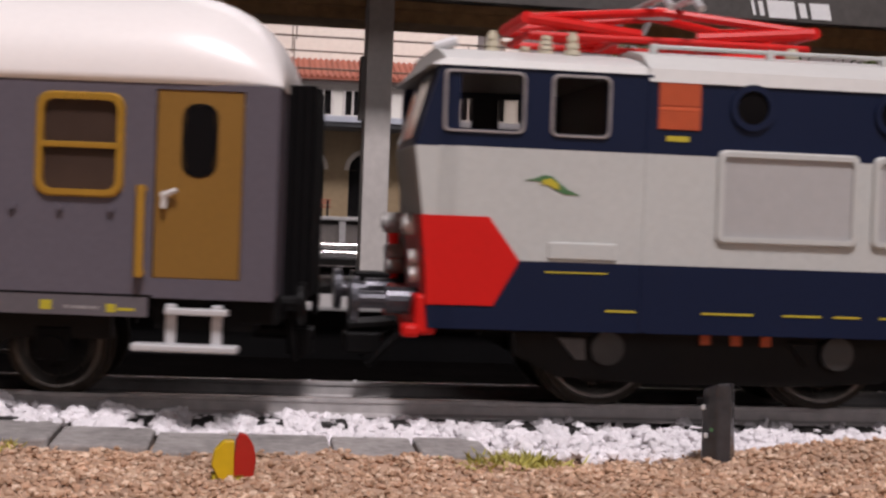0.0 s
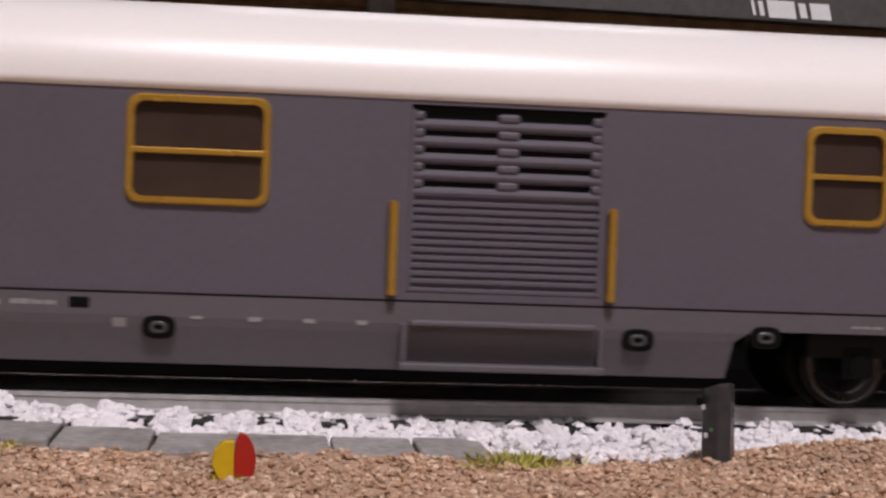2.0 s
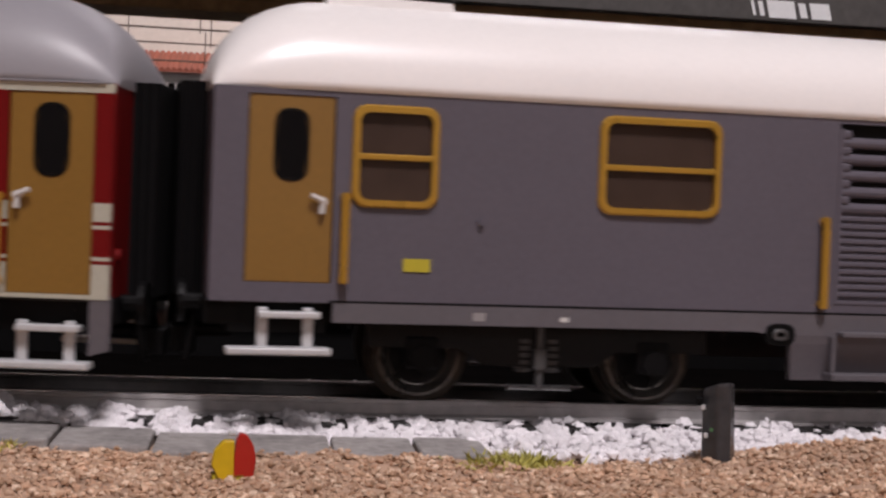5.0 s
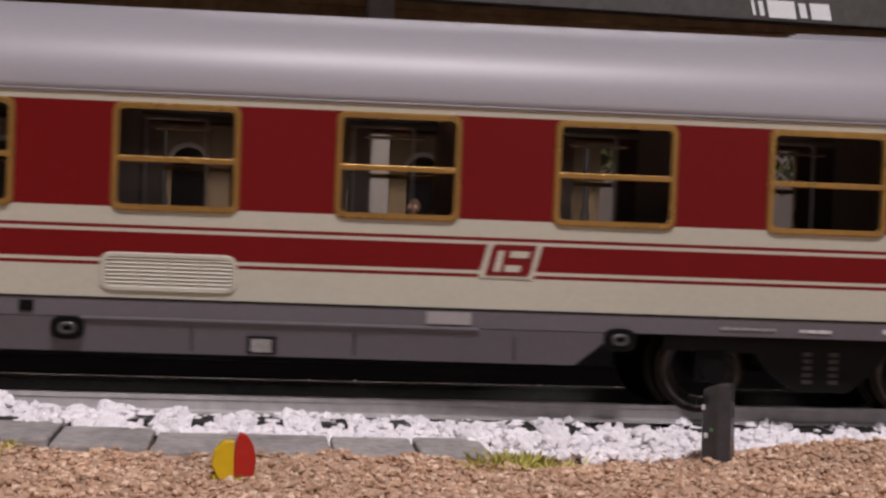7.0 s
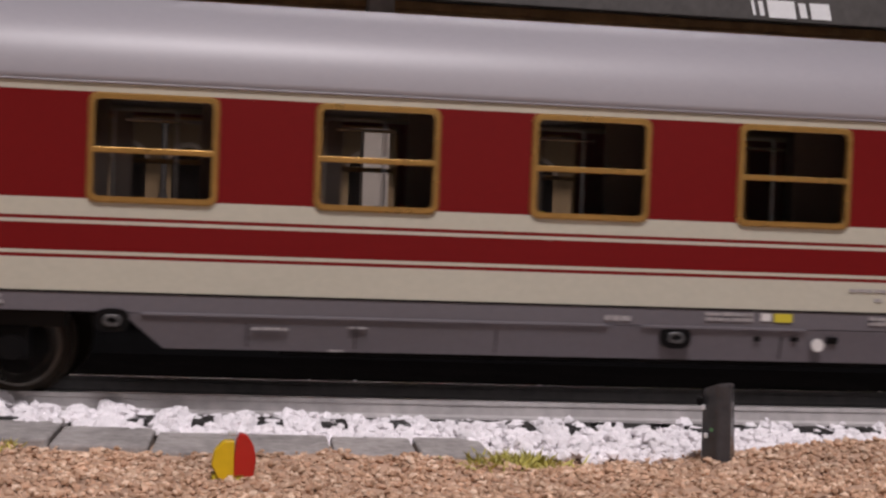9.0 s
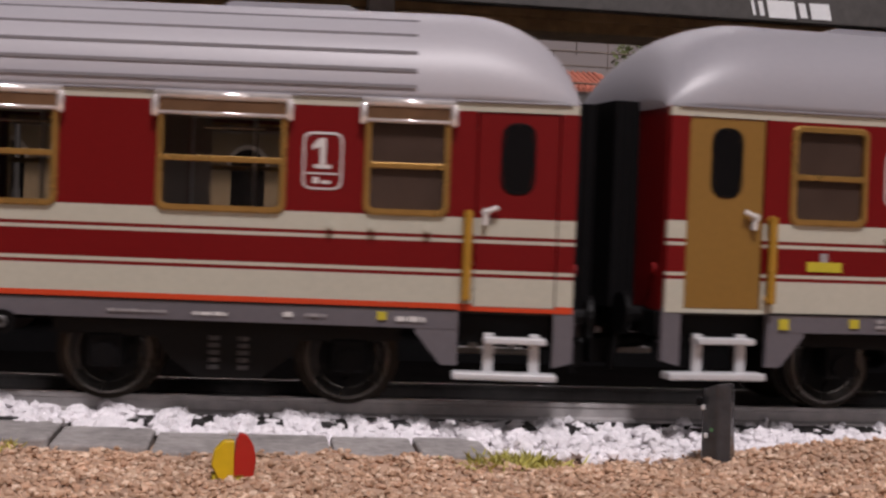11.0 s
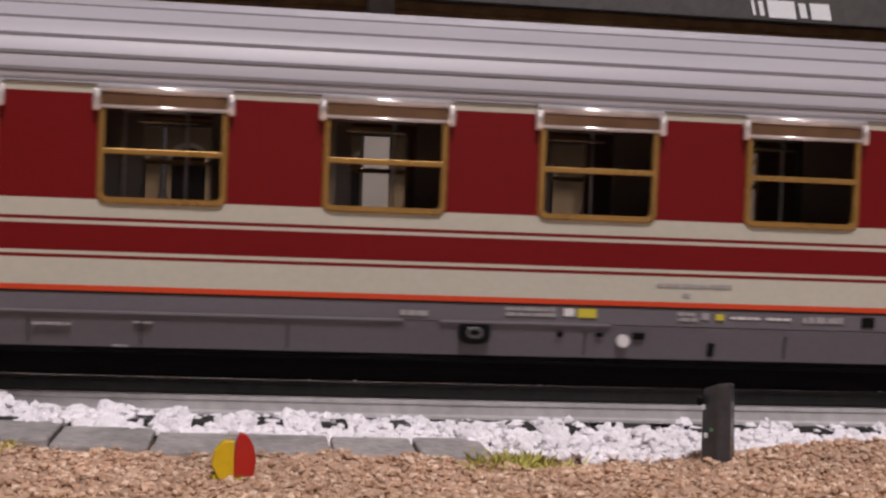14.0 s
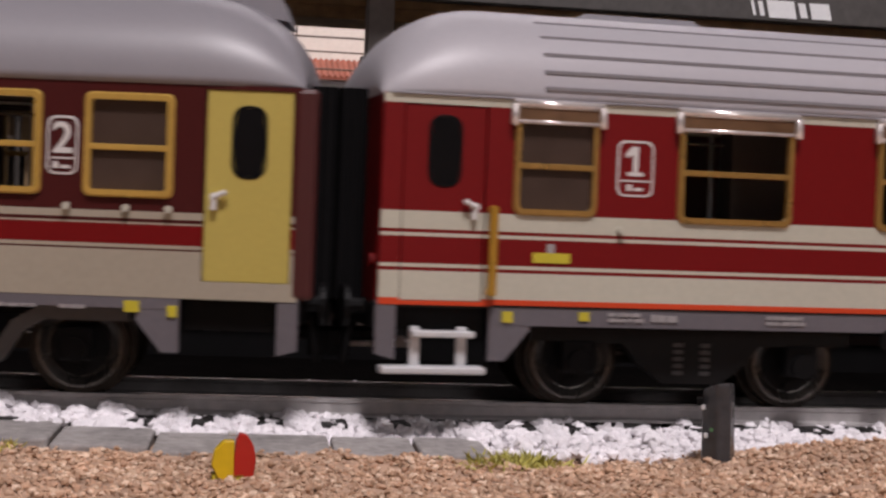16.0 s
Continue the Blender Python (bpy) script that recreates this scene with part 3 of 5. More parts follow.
def bogie(coach, u, turn, kind):
    b = new("bogie")
    b.parent = coach
    b.matrix_local = pose(u * MM, 0, 0, 0, 0, turn)
    for x in (-13.3, 13.3):
        wheelset(b, x, 5.35, 5.35)
    for y in (-12.2, 12.2):
        bm = bmesh.new()
        if kind == "bar":  # low beam hanging between the wheels
            prism(bm, [(-8.0, 7.4), (-6.6, 5.4), (-3.4, 3.0), (3.4, 3.0), (6.6, 5.4), (8.0, 7.4), (19.0, 7.6), (19.0, 9.4), (-19.0, 9.4), (-19.0, 7.6)], "y", y - 0.9, y + 0.9)
        elif kind == "swan":  # pressed frame that dips between the wheels
            prism(bm, [(-19, 8.4), (-10, 8.4), (-7.6, 7.0), (-5.6, 3.9), (-4, 2.9), (4, 2.9), (5.6, 3.9), (7.6, 7.0), (10, 8.4), (19, 8.4), (19, 10.0), (9.4, 10.0), (6.4, 8.2), (4.4, 4.9), (-4.4, 4.9), (-6.4, 8.2), (-9.4, 10.0), (-19, 10.0)], "y", y - 0.9, y + 0.9)
        else:
            prism(bm, [(-19.5, 6.4), (-9.0, 6.4), (-6.5, 4.6), (6.5, 4.6), (9.0, 6.4), (19.5, 6.4), (19.5, 9.6), (-19.5, 9.6)], "y", y - 0.9, y + 0.9)
        part("side_frame", bm, M_DAMPER if kind == "swan" else M_BOGIE, b)
        for x in (-13.3, 13.3):
            bm = bmesh.new()
            box(bm, x - 1.9, x + 1.9, y - 1.1, y + 1.1, 4.0, 7.7, 0.3)
            s = math.copysign(1, y)
            rod(bm, (x, y, 5.3), (x, y + s * 1.7, 5.3), 1.35, 16)
            part("axle_box", bm, M_BLACK, b)
        for x in (-1.6, 1.6):
            bm = rod(bmesh.new(), (x, y, 3.9), (x, y, 8.2), 0.7, 12)
            for k in range(5):
                rod(bm, (x, y, 4.0 + k * 0.8), (x, y, 4.45 + k * 0.8), 1.1, 12)
            part("spring", bm, surface("spring_steel", (0.07, 0.068, 0.07), 0.35, 0.4) if "spring_steel" not in bpy.data.materials else bpy.data.materials["spring_steel"], b)
        if kind == "damper":
            bm = bmesh.new()
            s = math.copysign(1, y)
            rod(bm, (0, y + s * 1.4, 2.0), (0, y + s * 1.4, 9.0), 0.45, 10)
            rod(bm, (0, y + s * 1.4, 4.4), (0, y + s * 1.4, 6.6), 0.8, 12)
            box(bm, -3.6, 3.6, y + s * 0.8, y + s * 1.6, 2.0, 2.5, 0.15)
            part("damper", bm, M_DAMPER, b)
    part("bolster", slab(-3.5, 3.5, -11, 11, 5.5, 9.0), M_BLACK, b)
    return b


def window(coach, u0, u1, z0, z1, side, frame_mat, pane_mat, bar=27.0, wide=0.85, proud=0.4, rounding=1.0):
    y = side * HALF
    a, b = (y - proud, y + 0.5) if side < 0 else (y + proud, y - 0.5)
    f = part("window_frame", ring(u0, u1, z0, z1, a, b, wide, rounding), frame_mat, coach)
    bm = bmesh.new()
    box(bm, u0 + 0.4, u1 - 0.4, min(y - side * 0.1, y + side * 0.3), max(y - side * 0.1, y + side * 0.3), bar - 0.32, bar + 0.32, 0.08)
    part("middle_bar", bm, frame_mat, f)
    p = part("pane", slab(u0 + 0.3, u1 - 0.3, *sorted((y - side * 0.45, y - side * 0.25)), z0 + 0.3, z1 - 0.3), pane_mat, f)
    p.visible_shadow = False
    return f


def coach_door(coach, u0, u1, z0, z1, side, material, handle_at_front):
    y = side * HALF
    d = part("door", slab(u0 + 0.12, u1 - 0.12, *sorted((y - side * 0.6, y - side * 0.15)), z0, z1, 0.12), material, coach)
    c, w = (u0 + u1) / 2, 1.9
    f = part("door_window", ring(c - w, c + w, 24.3, 32.1, y - side * 0.0, y - side * 0.4, 0.3, 1.5), M_BLACK, d, "dark oval door window in a dark surround")
    bm = bmesh.new()
    prism(bm, [(c + (w - 0.3) * math.copysign(abs(math.cos(radians(a))) ** 0.5, math.cos(radians(a))), 28.2 + 3.6 * math.copysign(abs(math.sin(radians(a))) ** 0.55, math.sin(radians(a)))) for a in range(0, 360, 20)],
          "y", *sorted((y - side * 0.18, y - side * 0.05)))
    part("door_pane", bm, M_PANE_DARK, d)
    hx = u1 - 1.2 if handle_at_front else u0 + 1.2
    bm = bmesh.new()
    rod(bm, (hx, y - side * 0.2, 22.3), (hx, y + side * 0.6, 22.3), 0.45, 10)
    rod(bm, (hx, y + side * 0.5, 22.3), (hx + (-1.3 if handle_at_front else 1.3), y + side * 0.55, 22.9), 0.3, 8)
    rod(bm, (hx, y + side * 0.3, 22.2), (hx - 0.1, y + side * 0.3, 20.9), 0.35, 8)
    part("door_handle", bm, M_WHITE, d, "pale door handle")


def handrail(coach, u, z0, z1, side, material):
    y = side * (HALF + 0.9)
    bm = rod(bmesh.new(), (u, y, z0), (u, y, z1), 0.5, 10)
    for z in (z0 + 0.4, z1 - 0.4):
        rod(bm, (u, side * HALF, z), (u, y, z), 0.55, 8)
    part("handrail", bm, material, coach)


def steps(coach, u0, u1, side, lift=0.0):
    y = side * 15.0
    bm = bmesh.new()
    out = side * 17.2
    part("step_tread", slab(u0 + 1.2, u1 - 0.6, *sorted((y, out)), 8.1 + lift, 8.8 + lift, 0.15), M_SILVER, coach)
    part("step_tread", slab(u0 - 2.2, u1 + 0.6, *sorted((y, out + side * 0.5)), 4.2 + lift, 5.0 + lift, 0.2), M_SILVER, coach, "grey lower step board")
    for u in (u0 + 1.7, u1 - 1.8):
        box(bm, u - 0.55, u + 0.55, *sorted((y + side * 0.4, y + side * 1.1)), 4.7 + lift, 9.2 + lift, 0.1)
    part("step_bracket", bm, M_SILVER, coach)


def roof_shape(a):
    """A point of the roof's cross-section, a in degrees from one eave to the other."""
    c, s = math.cos(radians(a)), math.sin(radians(a))
    return math.copysign(abs(c) ** 0.78, c) * (HALF + 0.15), abs(s) ** 0.92 * 11.2


def roof(coach, material, length=150.0, dome=13.0, name="roof"):
    bm = bmesh.new()
    us = [-length + dome * (1 - math.cos(radians(k * 10))) for k in range(10)]
    us = us + [-u for u in us[::-1]]
    angles = [0, 4, 9, 15, 22, 30, 40, 52, 66, 80, 90, 100, 114, 128, 140, 150, 158, 165, 171, 176, 180]
    rows = []
    for u in us:
        e = max(0.0, (abs(u) - (length - dome)) / dome)
        h = 0.12 + 0.88 * math.sqrt(max(0.0, 1 - e * e))
        w = 1 - 0.07 * e**3
        rows.append([bm.verts.new((u, roof_shape(a)[0] * w, 34.1 + roof_shape(a)[1] * h)) for a in angles])
    for p, q in zip(rows, rows[1:]):
        for k in range(len(angles) - 1):
            bm.faces.new((p[k], q[k], q[k + 1], p[k + 1]))
    for r in (rows[0], rows[-1]):
        bm.faces.new(r)
    for p, q in zip(rows, rows[1:]):
        bm.faces.new((p[0], p[-1], q[-1], q[0]))
    bmesh.ops.recalc_face_normals(bm, faces=bm.faces[:])
    for f in bm.faces:
        f.smooth = len(f.verts) == 4
    return part(name, bm, material, coach)


def coach_ends(coach, wall_mat, with_lamps):
    for s in (1, -1):
        part("end_wall", slab(*sorted((s * 148.6, s * 149.9)), -15.4, 15.4, 11.5, 34.4, 0.3), wall_mat, coach)
        fold = [(149.9 + k * 0.5, 7.2 - 0.55 * (k % 2)) for k in range(7)]
        bm = prism(bmesh.new(), [(s * x, y) for x, y in fold] + [(s * x, -y) for x, y in fold[::-1]], "z", 11.5, 35.2)
        part("gangway_bellows", bm, M_RUBBER, coach, "black rubber gangway bellows")
        for y in (-10.0, 10.0):
            bm = bmesh.new()
            rod(bm, (s * 149, y, 11.0), (s * 152.2, y, 11.0), 0.9, 12)
            rod(bm, (s * 152.0, y, 11.0), (s * 152.7, y, 11.0), 2.4, 20)
            part("buffer", bm, M_BLACK, coach)
        bm = bmesh.new()
        box(bm, *sorted((s * 146, s * 150.2)), -14.5, 14.5, 8.8, 11.6, 0.2)
        rod(bm, (s * 146, 0, 7.2), (s * 153, 0, 7.0), 0.9, 10)
        box(bm, *sorted((s * 150, s * 152.9)), -1.6, 1.6, 4.5, 7.6, 0.2)
        rod(bm, (s * 150.4, -4, 10), (s * 151.4, -4.4, 4.0), 0.5, 8)
        rod(bm, (s * 150.4, 4, 10), (s * 151.4, 4.4, 4.0), 0.5, 8)
        part("coupling", bm, M_BLACK, coach)
        if with_lamps:
            for y in (-13.2, 13.2):
                part("tail_lamp", rod(bmesh.new(), (s * 149.8, y, 16.2), (s * 150.4, y, 16.2), 0.7, 12), M_RED, coach, "small red tail lamp")


def sockets(coach, spots):
    for u, z in spots:
        pts = [(u + 1.85 * math.copysign(abs(math.cos(radians(a))) ** 0.7, math.cos(radians(a))), z + 1.3 * math.copysign(abs(math.sin(radians(a))) ** 0.7, math.sin(radians(a)))) for a in range(0, 360, 20)]
        r = part("filler_recess", prism(bmesh.new(), pts, "y", -HALF - 0.2, -HALF + 0.2), M_BLACK, coach)
        part("filler_ring", ring(u - 0.95, u + 0.95, z - 0.65, z + 0.65, -HALF - 0.45, -HALF - 0.15, 0.34, 0.6), M_DAMPER, r)


def prints(coach, rows):
    """Unreadable small print, as plain bars: (u0, u1, z0, z1, material)."""
    rnd = random.Random(11)
    for u0, u1, z0, z1, mt in rows:
        if mt in (M_BLACK, M_YELLOW) or u1 - u0 < 1.5 or z1 - z0 > 1.3:
            part("print_bar", tuck(slab(u0, u1, -HALF - 0.14, -HALF + 0.1, z0, z1), -1), mt, coach)
            continue
        lines = 2 if z1 - z0 > 1.15 else 1
        h = (z1 - z0) / lines
        bm = bmesh.new()
        for k in range(lines):
            u = u0 + rnd.uniform(0, 0.3)
            while u < u1 - 0.3:
                w = min(rnd.uniform(0.35, 1.3), u1 - u)
                box(bm, u, u + w, -HALF - 0.14, -HALF + 0.1, z0 + k * h + h * 0.15, z0 + (k + 1) * h - h * rnd.uniform(0.1, 0.25))
                u += w + rnd.uniform(0.1, 0.28)
        part("print_bar", bm, mt, coach)


def inside(coach, dividers, see_through=True):
    part("floor", slab(-148, 148, -15, 15, 11.2, 12.2), M_FLOOR_IN, coach)
    part("inner_ceiling", slab(-148, 148, -15, 15, 33.9, 34.05), M_DARK, coach)
    for u in dividers:
        part("partition", slab(u - 0.4, u + 0.4, -3.0, 15.2, 12.2, 33.9), M_DARK, coach, "brown compartment partition")
    for u in dividers:
        part("corridor_wall", slab(u - 7.0, u + 7.0, -3.6, -3.1, 12.2, 33.9), M_DARK, coach, "grey-brown corridor wall panel")
    for u, v in zip(dividers, dividers[1:]):
        m = (u + v) / 2
        part("compartment_door", ring(m - 4.9, m + 2.6, 12.4, 32.4, -3.9, -3.2, 0.28, 0.6), M_SILVER, coach, "thin silver frame of a compartment door")
        part("door_blind", slab(m - 4.5, m - 2.6, -3.5, -3.3, 12.6, 32.0), M_DARK, coach)
        part("luggage_rack", rod(bmesh.new(), (m - 3.4, -4.6, 31.0), (m + 3.6, -4.6, 31.0), 0.2, 8), M_CHROME, coach)
        bm = bmesh.new()
        for a, b in ((u + 0.5, u + 5.2), (v - 5.2, v - 0.5)):
            box(bm, a, b, -7.0, 14.5, 12.2, 17.5, 0.5)
            box(bm, *((a, a + 1.4) if a < (u + v) / 2 else (b - 1.4, b)), -7.0, 14.5, 17.3, 21.2, 0.4)
        part("seat_bench", bm, surface("seat_cloth", (0.045, 0.04, 0.05), 0.8) if "seat_cloth" not in bpy.data.materials else bpy.data.materials["seat_cloth"], coach)


def running_gear(coach, kind):
    turn = math.degrees(math.asin(109.2 / BEND))
    bogie(coach, 111.3, turn, kind)
    bogie(coach, -111.3, -turn, kind)
    part("underframe", slab(-147, 147, -9, 9, 8.6, 11.2), M_BLACK, coach)
    part("equipment_box", slab(-70, 70, -10, 10, 4.4, 9.2, 0.4), M_BLACK, coach)


def tuck(bm, s, top=8.6, lean=0.28):
    """Leans the lower part of a side inwards; s is the side it is on."""
    for v in bm.verts:
        if v.co.z < top:
            v.co.y -= s * (top - v.co.z) * lean
    return bm


def skirt(coach, material, lo=4.2, end=87.5, lift=0.0):
    for s in (-1, 1):
        y = s * (HALF - 0.5)
        bm = bmesh.new()
        prism(bm, [(-end + 4.5, lo), (end - 4.5, lo), (end, 9.2 + lift), (-end, 9.2 + lift)], "y", y - 0.5, y + 0.5)
        part("skirt", tuck(bm, s), material, coach)
        for a, b in ((-end + 2, -33), (-29, -9), (28, 72)):
            part("skirt_hinge_rail", slab(a, b, *sorted((y + s * 0.4, y + s * 0.75)), 9.0 + lift, 9.35 + lift, 0.08), material, coach)
        bm = bmesh.new()
        prism(bm, [(-137.4, 9.3 + lift), (137.4, 9.3 + lift), (137.4, 11.4 + lift), (-137.4, 11.4 + lift)], "y", y - 0.45, y + 0.45)
        part("sole_bar", bm, material, coach)
        for e in (-1, 1):
            bm = bmesh.new()
            prism(bm, [(e * 137.4, 11.4), (e * 132.8, 11.4), (e * 132.8, 9.0), (e * 135.6, 5.6), (e * 137.4, 5.6)], "y", y - 0.4, y + 0.4)
            prism(bm, [(e * 147.8, 12.0), (e * 150.0, 12.0), (e * 150.0, 6.2), (e * 147.8, 5.6)], "y", y - 0.4, y + 0.4)
            part("step_cheek", bm, material, coach)
            part("step_well", slab(*sorted((e * 137.6, e * 147.6)), *sorted((s * 8, s * 14.4)), 8.0, 13.0), M_BLACK, coach)


def body_sides(coach, material, holes, z0=11.4):
    for s in (-1, 1):
        y = s * HALF
        part("side_wall", holed_wall(-149.8, 149.8, z0, 34.15, y, y - s * 0.7, holes), material, coach)


def class_sign(coach, digit, u0, u1):
    f = part("class_sign", ring(u0, u1, 24.1, 30.3, -HALF - 0.1, -HALF + 0.05, 0.22, 0.9), M_WHITE, coach, "white class number in a rounded frame")
    c = (u0 + u1) / 2
    writing(digit, c, -HALF - 0.06, 26.45, 3.3, M_WHITE, f)
    bm = bmesh.new()
    if digit == "1":  # flag and foot of the bold numeral
        prism(bm, [(c - 0.3, 29.75), (c - 1.15, 28.9), (c - 1.15, 28.35), (c - 0.3, 28.75)], "y", -HALF - 0.1, -HALF + 0.05)
        box(bm, c - 0.95, c + 0.95, -HALF - 0.1, -HALF + 0.05, 26.4, 26.8)
    box(bm, u0 + 0.4, u1 - 0.4, -HALF - 0.1, -HALF + 0.05, 25.75, 25.93)
    box(bm, c - 1.0, c - 0.35, -HALF - 0.1, -HALF + 0.05, 24.75, 25.45)
    box(bm, c - 0.1, c + 0.9, -HALF - 0.1, -HALF + 0.05, 24.75, 25.1)
    part("sign_bars", bm, M_WHITE, f)


def railway_mark(coach, u0, u1, z0, z1):
    """A slanted emblem panel in plain shapes."""
    k = 1.1
    p = part("emblem_panel", prism(bmesh.new(), [(u0, z0), (u1 - k, z0), (u1, z1), (u0 + k, z1)], "y", -HALF - 0.14, -HALF + 0.05), M_CREAM, coach, "cream slanted emblem panel with red shapes")
    h, y0, y1 = z1 - z0, -HALF - 0.2, -HALF - 0.1
    s = lambda x, z: (u0 + 0.75 + x + (z / h) * k * 0.85, z0 + z)
    f = part("emblem_field", prism(bmesh.new(), [s(0, 0.3), s(4.7, 0.3), s(4.95, 0.7), s(4.95, h - 0.3), s(0.25, h - 0.3), s(0, h - 0.7)], "y", y0, y1), M_RED, p)
    y0 -= 0.06
    for bar in ((0.75, 1.5, 0.75, h - 1.0), (2.2, 4.3, 2.35, h - 1.0), (2.0, 3.7, 0.75, 1.5)):
        x0, x1, a0, a1 = bar
        x1 = max(x1, x0 + 0.75)
        part("emblem_mark", prism(bmesh.new(), [s(x0, a0), s(x1, a0), s(x1, a1), s(x0, a1)], "y", y0, y1), M_CREAM, f)


WIN = [0.976 + (5.5 - i) * 24.4957 for i in range(1, 11)]


def first_class(lined, hooded, ribbed, label, door_mat, behind):
    c = thing("passenger_coach", label, "railway coach", "coaches of the train")
    wins = [(u - 6.95, u + 7.1, 21.3, 33.2) for u in WIN] + [(126.6, 136.0, 21.6, 32.8), (-135.3, -125.6, 21.6, 32.8)]
    doors = [(138.8, 147.9), (-147.6, -138.3)]
    holes = [(a + 0.45, b - 0.45, z + 0.45, y - 0.45) for a, b, z, y in wins] + [(a, b, 12.0, 33.2) for a, b in doors]
    body_sides(c, M_FIRST_LINE if lined else M_FIRST, holes, 11.55)
    roof(c, M_ROOF_PALE if ribbed else M_ROOF_GREY)
    for s in (-1, 1):
        for k, (a, b, z, y) in enumerate(wins):
            window(c, a, b, z, y, s, M_BRONZE, M_GLASS if k < 10 else M_FROST, 27.0, 0.7)
            if hooded:
                yy = s * (HALF + 0.35)
                bm = bmesh.new()
                rod(bm, (a - 0.3, yy + s * 0.05, 33.75), (b + 0.3, yy + s * 0.05, 33.7), 0.5, 14)
                rod(bm, (a + 0.2, yy + s * 0.1, 31.8), (b - 0.2, yy + s * 0.1, 31.8), 0.24, 12)
                for u0, u1 in ((a - 0.6, a + 0.2), (b - 0.2, b + 0.6)):
                    box(bm, u0, u1, *sorted((yy - s * 0.4, yy + s * 0.7)), 31.3, 33.7, 0.25)
                for f in bm.faces:
                    f.smooth = len(f.verts) == 4
                hood = part("window_hood", bm, M_CLEAR, c, "clear plastic hood over the window top")
                part("hood_sheet", slab(a + 0.3, b - 0.3, *sorted((yy - s * 0.1, yy + s * 0.25)), 32.0, 33.3), M_AMBER, hood)
        for k, (a, b) in enumerate(doors):
            coach_door(c, a, b, 12.0, 33.2, s, door_mat, k == 1)
            steps(c, a + 0.3, b - 0.3, s)
            handrail(c, a - 0.7 if k == 0 else b + 0.8, 12.8, 22.4, s, M_GOLD)
    if ribbed:
        for k, a in enumerate((7, 16, 27, 40, 55, 125, 140, 153, 164, 173)):
            y, h = roof_shape(a)
            n = Vector((0, y * 0.5, h + 4)).normalized()
            bm = bmesh.new()
            box(bm, -132, 132, y - 0.22 + n.y * 0.05, y + 0.22 + n.y * 0.05, 34.1 + h - 0.35, 34.1 + h + 0.03)
            part("roof_rib", bm, M_RIB, c)
    part("roof_vent", prism(bmesh.new(), [(109, 44.6), (110.5, 45.6), (124, 45.6), (126.5, 44.4)], "y", -5, 5), M_ROOF_GREY, c)
    part("roof_vent", prism(bmesh.new(), [(-109, 44.6), (-110.5, 45.6), (-124, 45.6), (-126.5, 44.4)], "y", -5, 5), M_ROOF_GREY, c)
    class_sign(c, "1", 120.0, 124.3)
    class_sign(c, "1", -123.4, -119.1)
    railway_mark(c, 71.6, 78.9, 15.2, 19.3)
    # louvred panel
    v = part("vent_panel", ring(29.9, 44.8, 12.4, 16.7, -HALF - 0.3, -HALF + 0.1, 0.5, 1.1), M_CREAM, c, "cream louvred vent panel")
    back = part("vent_backing", slab(30.3, 44.4, -HALF - 0.08, -HALF + 0.05, 12.8, 16.3), M_CREAM, v)
    for k in range(8):
        bm = bmesh.new()
        for a, b in ((30.6, 33.9), (34.2, 37.3), (37.6, 40.7), (41.0, 44.2)):
            prism(bm, [(-HALF - 0.05, 12.85 + k * 0.43), (-HALF - 0.28, 12.9 + k * 0.43), (-HALF - 0.05, 13.17 + k * 0.43)], "x", a, b)
        part("slat", bm, M_CREAM, v)
    for s in (-1, 1):
        y = s * HALF
        # Near-black strip stands for the shadow between side and sole bar.
        part("sill_shadow", slab(-137.2, 137.2, *sorted((y - s * 0.3, y + s * 0.06)), 11.5, 11.7), M_BOGIE, c, "dark strip standing for the shadow under the painted side")
        part("rain_gutter", slab(-149, 149, *sorted((y, y + s * 0.28)), 34.12, 34.36, 0.08), M_ROOF_DARK, c)
        for u in (-74, -62, -46, -12, 12, 40, 58, 76):  # joints between the skirt's flaps
            part("flap_joint", tuck(slab(u, u + 0.14, *sorted((y - s * 0.2, y + s * 0.05)), 5.9, 8.6), s), M_BOGIE, c)
    skirt(c, M_SOLE, 5.6, 87.5, 0.2)
    sockets(c, [(26.6, 8.2), (-24.9, 8.2), (88.0, 8.7), (-88.5, 8.6)])
